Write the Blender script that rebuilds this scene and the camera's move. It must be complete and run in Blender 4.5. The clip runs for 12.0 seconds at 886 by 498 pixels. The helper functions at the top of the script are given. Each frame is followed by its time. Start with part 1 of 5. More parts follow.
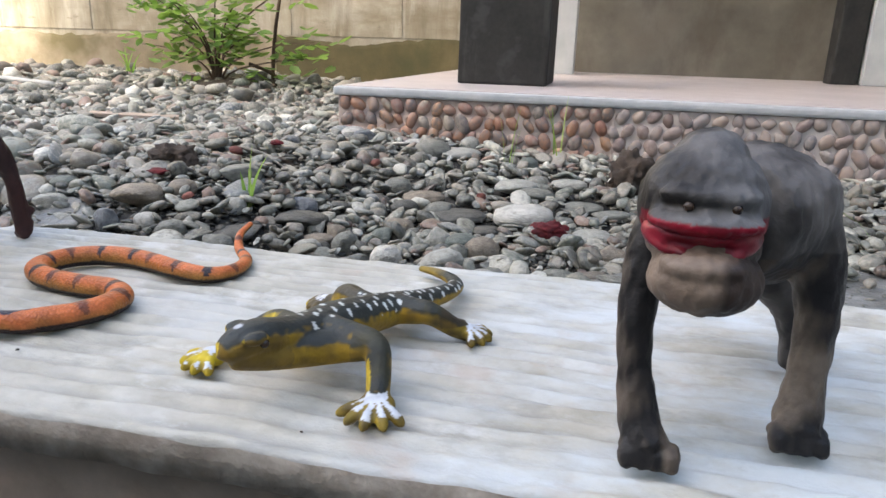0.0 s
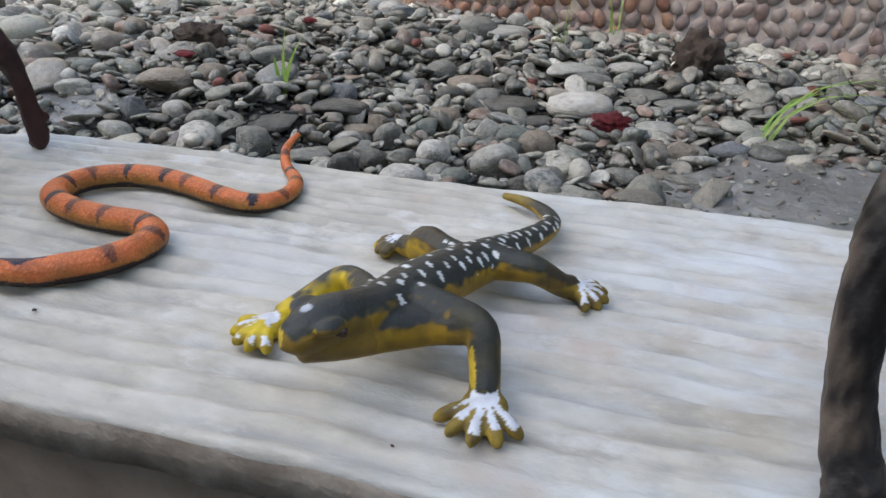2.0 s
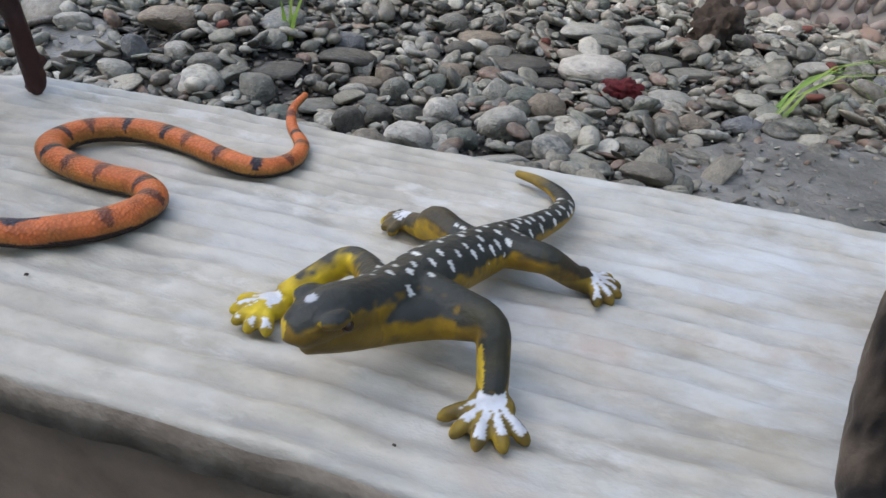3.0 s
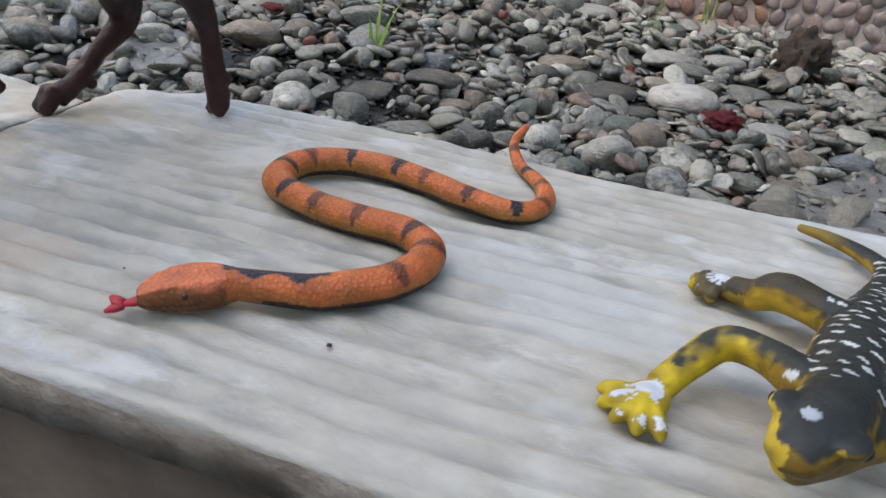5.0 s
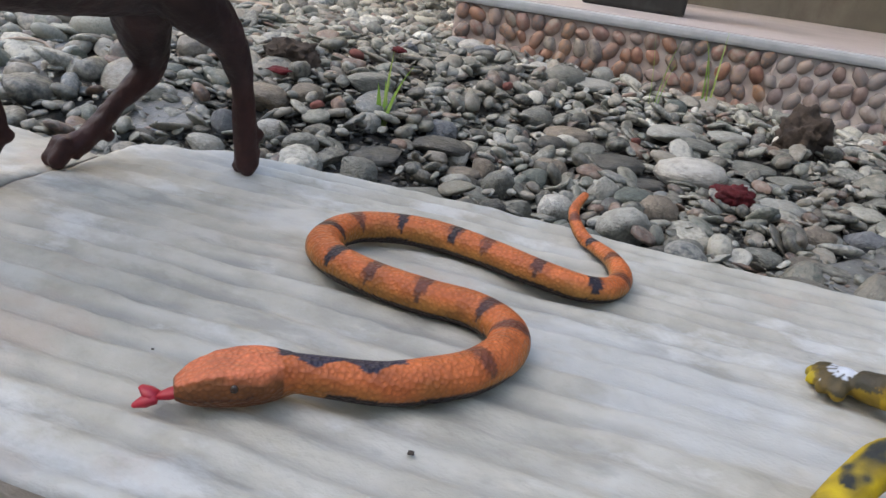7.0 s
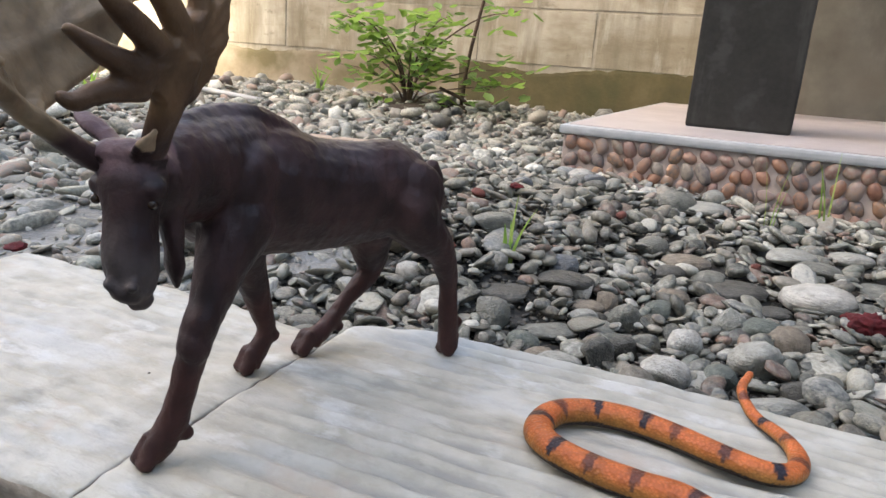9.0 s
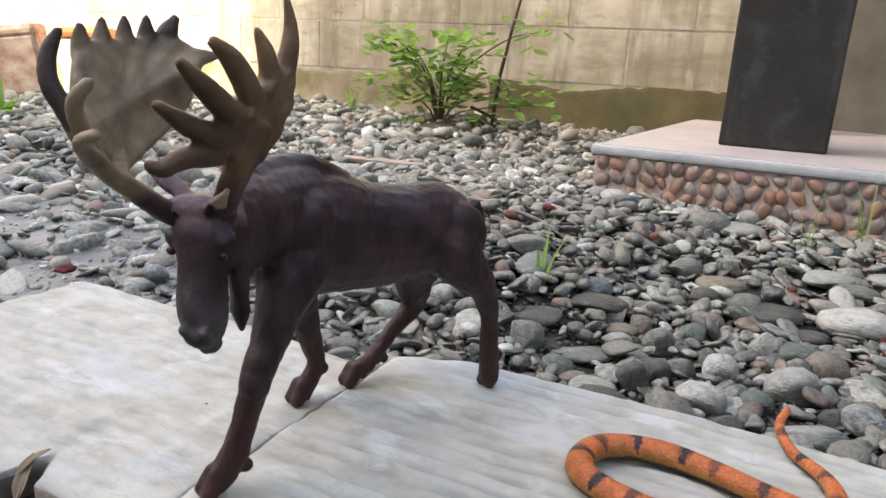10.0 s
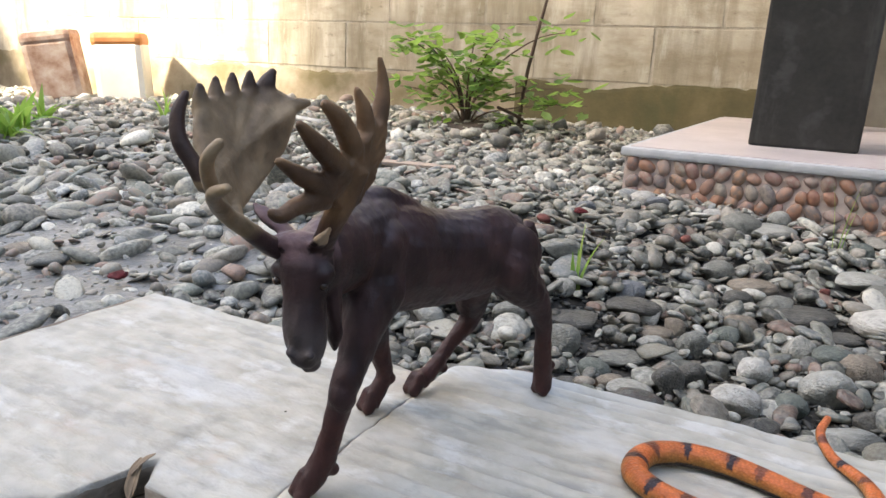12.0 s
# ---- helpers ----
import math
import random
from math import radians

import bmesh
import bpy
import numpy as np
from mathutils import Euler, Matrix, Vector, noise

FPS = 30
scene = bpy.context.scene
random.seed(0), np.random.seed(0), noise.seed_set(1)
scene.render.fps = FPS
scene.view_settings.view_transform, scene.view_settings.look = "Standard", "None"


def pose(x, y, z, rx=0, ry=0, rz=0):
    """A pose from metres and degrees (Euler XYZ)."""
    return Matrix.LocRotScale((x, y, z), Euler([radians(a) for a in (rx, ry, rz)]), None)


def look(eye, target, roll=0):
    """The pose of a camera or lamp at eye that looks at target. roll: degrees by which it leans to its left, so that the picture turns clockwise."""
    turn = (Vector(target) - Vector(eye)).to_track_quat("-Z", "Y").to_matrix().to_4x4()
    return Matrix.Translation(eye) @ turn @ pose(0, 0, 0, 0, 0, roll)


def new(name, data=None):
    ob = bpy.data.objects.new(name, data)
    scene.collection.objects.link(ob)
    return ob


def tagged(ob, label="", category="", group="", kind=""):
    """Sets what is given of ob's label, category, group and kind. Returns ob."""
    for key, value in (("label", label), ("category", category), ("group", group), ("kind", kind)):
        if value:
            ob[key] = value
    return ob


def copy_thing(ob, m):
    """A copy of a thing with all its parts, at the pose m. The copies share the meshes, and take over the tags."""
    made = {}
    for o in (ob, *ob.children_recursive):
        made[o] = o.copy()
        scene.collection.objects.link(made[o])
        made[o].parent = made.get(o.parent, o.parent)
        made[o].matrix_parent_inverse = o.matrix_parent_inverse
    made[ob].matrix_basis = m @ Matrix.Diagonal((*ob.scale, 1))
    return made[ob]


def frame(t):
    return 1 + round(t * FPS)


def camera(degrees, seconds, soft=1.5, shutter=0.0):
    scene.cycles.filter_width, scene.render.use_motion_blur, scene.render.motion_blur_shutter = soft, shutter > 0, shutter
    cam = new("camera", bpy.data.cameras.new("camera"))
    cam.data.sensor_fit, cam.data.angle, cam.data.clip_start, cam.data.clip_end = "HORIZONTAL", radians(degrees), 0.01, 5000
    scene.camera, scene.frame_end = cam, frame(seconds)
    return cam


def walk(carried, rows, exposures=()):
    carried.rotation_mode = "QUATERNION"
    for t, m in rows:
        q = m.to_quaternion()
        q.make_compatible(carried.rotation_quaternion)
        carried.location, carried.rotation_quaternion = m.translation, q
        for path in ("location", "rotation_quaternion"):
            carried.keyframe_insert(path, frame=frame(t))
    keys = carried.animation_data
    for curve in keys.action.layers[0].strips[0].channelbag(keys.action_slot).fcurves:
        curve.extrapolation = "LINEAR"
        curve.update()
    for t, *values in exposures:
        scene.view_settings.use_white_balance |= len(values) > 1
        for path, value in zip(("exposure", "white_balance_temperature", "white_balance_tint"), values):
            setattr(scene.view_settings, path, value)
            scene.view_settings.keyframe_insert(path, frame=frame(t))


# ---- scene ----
cam = camera(64.8, 12.0)
PATH = [
    (0, (0.237, 0.217, 0.102), (-0.179, 2.091, -0.46), 1.8),
    (0.5, (0.215, 0.23, 0.096), (-0.236, 2.082, -0.509), 1.6),
    (1, (0.209, 0.248, 0.09), (-0.248, 2.088, -0.544), 0.9),
    (1.5, (0.205, 0.261, 0.104), (-0.25, 2.058, -0.647), 0.2),
    (2, (0.203, 0.265, 0.103), (-0.253, 1.998, -0.785), 1.6),
    (2.5, (0.199, 0.272, 0.108), (-0.237, 1.951, -0.887), 4.2),
    (4.3, (0.161, 0.276, 0.101), (-0.256, 1.947, -0.916), 5.8),
    (4.5, (0.145, 0.274, 0.1), (-0.281, 1.944, -0.915), 6.4),
    (5, (0.106, 0.282, 0.094), (-0.339, 1.977, -0.869), 6.7),
    (5.5, (0.091, 0.301, 0.088), (-0.343, 2.039, -0.801), 8.2),
    (6, (0.082, 0.303, 0.079), (-0.342, 2.073, -0.749), 9.1),
    (6.5, (0.079, 0.305, 0.078), (-0.355, 2.086, -0.722), 8.6),
    (6.7, (0.079, 0.303, 0.079), (-0.358, 2.086, -0.713), 8.4),
    (8.3, (0.053, 0.27, 0.116), (-0.532, 2.069, -0.534), 5.8),
    (8.5, (0.049, 0.264, 0.123), (-0.598, 2.059, -0.475), 5.2),
    (9, (0.053, 0.256, 0.12), (-0.704, 2.029, -0.409), 4.2),
    (9.5, (0.052, 0.252, 0.128), (-0.752, 2.012, -0.381), 3.7),
    (10, (0.051, 0.246, 0.131), (-0.789, 1.993, -0.363), 3.6),
    (10.5, (0.05, 0.243, 0.135), (-0.808, 1.979, -0.364), 3.5),
    (11, (0.05, 0.242, 0.141), (-0.813, 1.977, -0.355), 3.3),
    (11.5, (0.046, 0.235, 0.146), (-0.829, 1.964, -0.349), 3.0),
    (12, (0.045, 0.222, 0.145), (-0.851, 1.936, -0.362), 2.8),
]
walk(cam, [(t, look(eye, target, roll)) for t, eye, target, roll in PATH], exposures=[(0, 2.87, 7400, 9), (0.6, 2.68, 7400, 9), (2.5, 2.55, 7400, 9), (6, 2.5, 7450, 9), (8.5, 2.6, 7600, 10), (9, 2.8, 7700, 10), (12, 2.8, 7650, 10)])

# ---- world, sun, exposure ----
world = bpy.data.worlds.new("sky")
scene.world = world
world.use_nodes = True
wn, wl = world.node_tree.nodes, world.node_tree.links
sky = wn.new("ShaderNodeTexSky")
sky.sky_type, sky.sun_disc = "NISHITA", False
sky.sun_elevation, sky.sun_rotation = radians(40), radians(215)
sky.air_density, sky.dust_density, sky.ozone_density = 1.0, 3.0, 1.0
wn["Background"].inputs["Strength"].default_value = 0.15
wl.new(sky.outputs["Color"], wn["Background"].inputs["Color"])

sun = new("sun", bpy.data.lights.new("sun", "SUN"))
sun.data.energy, sun.data.angle, sun.data.color = 4.0, radians(4), (1.0, 0.95, 0.86)
SUN_FROM = Vector((math.sin(radians(215)) * math.cos(radians(40)), math.cos(radians(215)) * math.cos(radians(40)), math.sin(radians(40))))
sun.matrix_world = look(SUN_FROM * 10, (0, 0, 0))

# ---- materials ----
def material(name, colours, scale=40.0, rough=0.7, bump=0.2, bump_scale=None, detail=6.0, random_by="", metal=0.0, spots=None,
             second=None, distance=0.001, spec=0.5, stretch=(1, 1, 1), blend=0.42, placed=False):
    """A procedural surface: a noise over a colour ramp, a second larger stain layer, fine bump. random_by: "island" or "object" shifts the ramp piece by piece."""
    m = bpy.data.materials.new(name)
    m.use_nodes = True
    n, l = m.node_tree.nodes, m.node_tree.links
    bsdf = n["Principled BSDF"]
    bsdf.inputs["Roughness"].default_value, bsdf.inputs["Metallic"].default_value = rough, metal
    bsdf.inputs["Specular IOR Level"].default_value = spec
    tc = n.new("ShaderNodeTexCoord")
    mp = n.new("ShaderNodeMapping")
    mp.inputs["Scale"].default_value = stretch
    l.new(n.new("ShaderNodeNewGeometry").outputs["Position"] if placed else tc.outputs["Object"], mp.inputs["Vector"])
    vec = mp.outputs["Vector"]
    fine = n.new("ShaderNodeTexNoise")
    fine.inputs["Scale"].default_value, fine.inputs["Detail"].default_value, fine.inputs["Roughness"].default_value = scale, detail, 0.6
    l.new(vec, fine.inputs["Vector"])
    fac = fine.outputs["Fac"]
    ramp = n.new("ShaderNodeValToRGB")
    e = ramp.color_ramp.elements
    spread = [0.3 + 0.4 * i / (len(colours) - 1) for i in range(len(colours))] if not random_by else [i / (len(colours) - 1) for i in range(len(colours))]
    while len(e) < len(colours):
        e.new(0.5)
    for el, p, c in zip(e, spread, colours):
        el.position, el.color = p, (*c, 1)
    if random_by:
        src = n.new("ShaderNodeNewGeometry").outputs["Random Per Island"] if random_by == "island" else n.new("ShaderNodeObjectInfo").outputs["Random"]
        mix = n.new("ShaderNodeMath")
        mix.operation = "MULTIPLY_ADD"
        mix.inputs[1].default_value = blend
        l.new(fac, mix.inputs[0])
        sub = n.new("ShaderNodeMath")
        sub.operation = "SUBTRACT"
        sub.inputs[1].default_value = blend / 2
        l.new(src, sub.inputs[0])
        l.new(sub.outputs[0], mix.inputs[2])
        fac = mix.outputs[0]
    l.new(fac, ramp.inputs["Fac"])
    col = ramp.outputs["Color"]
    if second:
        c2, s2, lo, hi = second
        big = n.new("ShaderNodeTexNoise")
        big.inputs["Scale"].default_value, big.inputs["Detail"].default_value = s2, 4.0
        l.new(vec, big.inputs["Vector"])
        mr = n.new("ShaderNodeMapRange")
        mr.inputs["From Min"].default_value, mr.inputs["From Max"].default_value = lo, hi
        l.new(big.outputs["Fac"], mr.inputs["Value"])
        mx = n.new("ShaderNodeMix")
        mx.data_type = "RGBA"
        l.new(mr.outputs["Result"], mx.inputs["Factor"])
        l.new(col, mx.inputs[6])
        mx.inputs[7].default_value = (*c2, 1)
        col = mx.outputs[2]
    l.new(col, bsdf.inputs["Base Color"])
    bn = n.new("ShaderNodeTexNoise")
    bn.inputs["Scale"].default_value, bn.inputs["Detail"].default_value = bump_scale or scale * 2, 5.0
    l.new(vec, bn.inputs["Vector"])
    bp = n.new("ShaderNodeBump")
    bp.inputs["Strength"].default_value, bp.inputs["Distance"].default_value = bump, distance
    l.new(bn.outputs["Fac"], bp.inputs["Height"])
    l.new(bp.outputs["Normal"], bsdf.inputs["Normal"])
    rr = n.new("ShaderNodeMapRange")
    rr.inputs["To Min"].default_value, rr.inputs["To Max"].default_value = max(0.05, rough - 0.12), min(1, rough + 0.12)
    l.new(bn.outputs["Fac"], rr.inputs["Value"])
    l.new(rr.outputs["Result"], bsdf.inputs["Roughness"])
    return m


def painted(name, rough=0.4, grain=900.0, bump=0.15, distance=0.0004, scales=False):
    """Moulded plastic painted by hand: the paint is in the mesh's own colour layer "paint"."""
    m = bpy.data.materials.new(name)
    m.use_nodes = True
    n, l = m.node_tree.nodes, m.node_tree.links
    bsdf = n["Principled BSDF"]
    bsdf.inputs["Specular IOR Level"].default_value = 0.3
    at = n.new("ShaderNodeAttribute")
    at.attribute_name = "paint"
    tc = n.new("ShaderNodeTexCoord")
    nz = n.new("ShaderNodeTexNoise")
    nz.inputs["Scale"].default_value, nz.inputs["Detail"].default_value = 160.0, 5.0
    l.new(tc.outputs["Object"], nz.inputs["Vector"])
    hv = n.new("ShaderNodeHueSaturation")
    mr = n.new("ShaderNodeMapRange")
    mr.inputs["From Min"].default_value, mr.inputs["From Max"].default_value = 0.3, 0.7
    mr.inputs["To Min"].default_value, mr.inputs["To Max"].default_value = 0.72, 1.25
    l.new(nz.outputs["Fac"], mr.inputs["Value"])
    l.new(mr.outputs["Result"], hv.inputs["Value"])
    l.new(at.outputs["Color"], hv.inputs["Color"])
    l.new(hv.outputs["Color"], bsdf.inputs["Base Color"])
    if scales:
        tx = n.new("ShaderNodeTexVoronoi")
        tx.inputs["Scale"].default_value = grain
        out = tx.outputs["Distance"]
        edge = n.new("ShaderNodeMapRange")
        edge.inputs["From Min"].default_value, edge.inputs["From Max"].default_value = 0.25, 0.62
        edge.inputs["To Min"].default_value, edge.inputs["To Max"].default_value = 1.08, 0.88
        l.new(out, edge.inputs["Value"])
        both = n.new("ShaderNodeMath")
        both.operation = "MULTIPLY"
        l.new(edge.outputs["Result"], both.inputs[0])
        l.new(mr.outputs["Result"], both.inputs[1])
        l.new(both.outputs[0], hv.inputs["Value"])
    else:
        tx = n.new("ShaderNodeTexNoise")
        tx.inputs["Scale"].default_value, tx.inputs["Detail"].default_value = grain, 4.0
        out = tx.outputs["Fac"]
    l.new(tc.outputs["Object"], tx.inputs["Vector"])
    bp = n.new("ShaderNodeBump")
    bp.inputs["Strength"].default_value, bp.inputs["Distance"].default_value = bump, distance
    l.new(out, bp.inputs["Height"])
    l.new(bp.outputs["Normal"], bsdf.inputs["Normal"])
    r2 = n.new("ShaderNodeMapRange")
    r2.inputs["To Min"].default_value, r2.inputs["To Max"].default_value = rough - 0.1, rough + 0.15
    l.new(nz.outputs["Fac"], r2.inputs["Value"])
    l.new(r2.outputs["Result"], bsdf.inputs["Roughness"])
    return m


def layer_over(m, colour, scale, stretch, lo, hi, most=1.0, low=None, placed=False, along=None):
    """Lays one more stain or tint over a material: noise stretched along an axis, (low) kept to what lies below that
    height, or (along) a wash that spreads from one x to another.
    """
    n, l = m.node_tree.nodes, m.node_tree.links
    bsdf = n["Principled BSDF"]
    before = bsdf.inputs["Base Color"].links[0].from_socket
    tc = n.new("ShaderNodeTexCoord")
    mp = n.new("ShaderNodeMapping")
    mp.inputs["Scale"].default_value = stretch
    l.new(n.new("ShaderNodeNewGeometry").outputs["Position"] if placed else tc.outputs["Object"], mp.inputs["Vector"])
    nz = n.new("ShaderNodeTexNoise")
    nz.inputs["Scale"].default_value, nz.inputs["Detail"].default_value, nz.inputs["Roughness"].default_value = scale, 6.0, 0.65
    l.new(mp.outputs["Vector"], nz.inputs["Vector"])
    mr = n.new("ShaderNodeMapRange")
    mr.inputs["From Min"].default_value, mr.inputs["From Max"].default_value, mr.inputs["To Max"].default_value = lo, hi, most
    l.new(nz.outputs["Fac"], mr.inputs["Value"])
    fac = mr.outputs["Result"]
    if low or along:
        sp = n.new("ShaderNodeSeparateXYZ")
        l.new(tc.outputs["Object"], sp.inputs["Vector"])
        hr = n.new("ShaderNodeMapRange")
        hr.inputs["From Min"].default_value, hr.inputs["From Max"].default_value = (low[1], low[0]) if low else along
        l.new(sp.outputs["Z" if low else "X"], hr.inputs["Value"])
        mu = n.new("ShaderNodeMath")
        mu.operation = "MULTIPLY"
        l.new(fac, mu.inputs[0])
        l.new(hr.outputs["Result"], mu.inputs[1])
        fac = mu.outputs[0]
    mx = n.new("ShaderNodeMix")
    mx.data_type = "RGBA"
    l.new(fac, mx.inputs["Factor"])
    l.new(before, mx.inputs[6])
    mx.inputs[7].default_value = (*colour, 1)
    l.new(mx.outputs[2], bsdf.inputs["Base Color"])
    return m


STONE_TONES = [(0.045, 0.046, 0.041), (0.17, 0.172, 0.146), (0.05, 0.052, 0.047), (0.25, 0.228, 0.186), (0.1, 0.115, 0.097), (0.33, 0.315, 0.263), (0.075, 0.078, 0.07), (0.16, 0.135, 0.108), (0.21, 0.216, 0.186),
               (0.055, 0.051, 0.047), (0.19, 0.12, 0.09), (0.12, 0.124, 0.105), (0.48, 0.465, 0.41), (0.105, 0.116, 0.12), (0.36, 0.345, 0.29), (0.065, 0.064, 0.057), (0.25, 0.25, 0.208), (0.13, 0.116, 0.095), (0.28, 0.252, 0.208), (0.085, 0.09, 0.075)]


def river_rock(name, low, mid, high, vein, much):
    """One tone of water-worn stone: mottled, with pale veins and pits."""
    m = material(name, [low, mid, high], 2.2, 0.55, 0.9, 8, distance=0.003, second=(low, 1.3, 0.5, 0.75))
    layer_over(m, vein, 1.7, (1, 0.5, 1.6), 0.6, 0.68, much)
    return layer_over(m, tuple(0.45 * c for c in low), 11, (1, 1, 1), 0.62, 0.7, 0.6)


M_TONES = {"grey": river_rock("grey_stone", (0.1, 0.1, 0.086), (0.185, 0.184, 0.16), (0.26, 0.256, 0.225), (0.42, 0.41, 0.36), 0.5),
           "dark": river_rock("dark_stone", (0.045, 0.043, 0.038), (0.085, 0.082, 0.072), (0.14, 0.134, 0.118), (0.28, 0.27, 0.24), 0.35),
           "pale": river_rock("pale_grey_stone", (0.2, 0.2, 0.178), (0.325, 0.32, 0.285), (0.42, 0.41, 0.37), (0.55, 0.54, 0.49), 0.5),
           "tan": river_rock("tan_stone", (0.13, 0.105, 0.08), (0.215, 0.178, 0.138), (0.31, 0.265, 0.21), (0.4, 0.36, 0.3), 0.4),
           "green": river_rock("green_grey_stone", (0.075, 0.086, 0.075), (0.13, 0.147, 0.128), (0.2, 0.215, 0.19), (0.34, 0.35, 0.31), 0.4),
           "white": river_rock("white_porous_stone", (0.26, 0.245, 0.215), (0.45, 0.435, 0.395), (0.58, 0.565, 0.52), (0.13, 0.12, 0.1), 0.85),
           "blue": river_rock("blue_grey_stone", (0.095, 0.1, 0.108), (0.16, 0.168, 0.178), (0.24, 0.248, 0.255), (0.38, 0.38, 0.37), 0.4)}
M_STONES = material("river_stones", [tuple(1.06 * c for c in t) for t in STONE_TONES], 170, 0.42, 0.6, 420, random_by="island", distance=0.002, blend=0.14)
M_STONE = material("river_stone", STONE_TONES, 2.6, 0.5, 0.8, 8, random_by="object", distance=0.0025, blend=0.14)
# gravel for the gaps: dark tones stand in for the shade down there
M_GRAVEL = material("gap_shade_gravel", [(0.025, 0.024, 0.021), (0.05, 0.049, 0.043), (0.09, 0.087, 0.076), (0.035, 0.034, 0.031), (0.14, 0.135, 0.12)], 300, 0.5, 0.5, 700, random_by="island", distance=0.001)
# same stones drier, tones also raised for the stronger light far and left
M_DRY_LIT_STONES = material("dry_lit_river_stones", [tuple(0.03 + 1.4 * c for c in t) for t in STONE_TONES], 170, 0.6, 0.6, 420, random_by="island", distance=0.002, blend=0.14)
# silt coloured darker than it is, to deepen the shade between stones
M_GAP_SHADE = material("gap_shade_silt", [(0.014, 0.013, 0.012), (0.03, 0.028, 0.025), (0.05, 0.047, 0.042)], 30, 0.75, 0.6, 120, distance=0.004)
M_MUD = material("wet_grey_silt", [(0.115, 0.115, 0.11), (0.19, 0.19, 0.184), (0.28, 0.28, 0.272)], 45, 0.42, 0.8, 140, second=((0.11, 0.11, 0.105), 9, 0.45, 0.65), distance=0.004)
M_CHIP = material("brick_chip", [(0.13, 0.035, 0.028), (0.21, 0.075, 0.058)], 3, 0.8, 0.5, 8, random_by="object")
M_SOIL = material("dark_soil", [(0.022, 0.016, 0.012), (0.05, 0.036, 0.028), (0.1, 0.075, 0.058)], 60, 0.9, 0.6, 150, distance=0.004)
M_SLAB = material("rough_concrete", [(0.335, 0.312, 0.26), (0.426, 0.4, 0.338), (0.5, 0.473, 0.408)], 105, 0.6, 0.8, 420, second=((0.54, 0.53, 0.485), 60, 0.52, 0.72), distance=0.0008, stretch=(0.62, 1, 1))
M_SLAB_EDGE = material("slab_edge", [(0.2, 0.165, 0.135), (0.32, 0.275, 0.232), (0.43, 0.375, 0.325)], 90, 0.9, 0.8, 350, second=((0.17, 0.135, 0.105), 40, 0.5, 0.7), distance=0.0012)
M_BASE = material("brown_render", [(0.14, 0.108, 0.085), (0.24, 0.19, 0.155)], 50, 0.9, 0.4, 200, distance=0.002)
M_MORTAR = material("pink_mortar", [(0.46, 0.36, 0.32), (0.6, 0.49, 0.44)], 60, 0.85, 0.4, 300, second=((0.38, 0.34, 0.33), 4, 0.45, 0.6), distance=0.001)
PEBBLE_TONES = [(0.22, 0.105, 0.075), (0.33, 0.175, 0.115), (0.15, 0.13, 0.125), (0.4, 0.225, 0.135), (0.288, 0.228, 0.204), (0.264, 0.144, 0.12), (0.336, 0.288, 0.24), (0.156, 0.132, 0.132), (0.312, 0.18, 0.132)]
M_PEBBLE = material("set_pebble", PEBBLE_TONES, 1.6, 0.42, 0.15, 5, random_by="object")
M_PEBBLES = material("set_pebbles", PEBBLE_TONES, 80, 0.45, 0.15, 250, random_by="island")
COOL_TONES = [(0.2, 0.14, 0.125), (0.3, 0.235, 0.215), (0.22, 0.2, 0.205), (0.34, 0.26, 0.22), (0.27, 0.235, 0.225), (0.21, 0.15, 0.145), (0.36, 0.31, 0.28), (0.18, 0.165, 0.175)]
M_PEBBLE_COOL = material("set_pebble_cool", COOL_TONES, 1.6, 0.42, 0.15, 5, random_by="object")
M_MORTAR_GREY = material("grey_mortar", [(0.5, 0.435, 0.41), (0.63, 0.56, 0.53)], 60, 0.85, 0.4, 300, second=((0.45, 0.42, 0.41), 4, 0.45, 0.6), distance=0.001)
M_TILE = material("pale_tile", [(0.43, 0.375, 0.365), (0.53, 0.47, 0.46)], 12, 0.5, 0.1, 90, second=((0.38, 0.335, 0.325), 3, 0.5, 0.75))
M_CAP = material("grey_cap_edge", [(0.36, 0.38, 0.4), (0.48, 0.5, 0.52)], 30, 0.6, 0.2, 150)
M_PILLAR = material("dark_cement", [(0.007, 0.007, 0.0066), (0.0135, 0.0133, 0.0122), (0.024, 0.0233, 0.0215)], 9, 0.75, 0.3, 90, second=((0.03, 0.03, 0.03), 14, 0.58, 0.66), distance=0.003)
M_POST = material("pale_grey_post", [(0.4, 0.42, 0.43), (0.5, 0.52, 0.52)], 14, 0.7, 0.2, 80)
M_BLOCK = material("weathered_block", [(0.28, 0.245, 0.185), (0.4, 0.362, 0.29), (0.5, 0.465, 0.395)], 6, 0.9, 0.5, 120, second=((0.3, 0.26, 0.19), 3.5, 0.48, 0.7), distance=0.003, placed=True)
M_JOINT = material("mortar_joint", [(0.27, 0.24, 0.19), (0.4, 0.365, 0.3)], 20, 0.9, 0.4, 150, distance=0.003)
M_MOSS = material("mossy_footing", [(0.06, 0.052, 0.024), (0.1, 0.084, 0.038), (0.165, 0.13, 0.068)], 5, 0.9, 0.5, 100, distance=0.003)
M_OCHRE = material("ochre_footing", [(0.17, 0.135, 0.088), (0.25, 0.205, 0.14), (0.34, 0.29, 0.215)], 7, 0.9, 0.5, 100, second=((0.15, 0.125, 0.065), 5, 0.5, 0.65), distance=0.003)
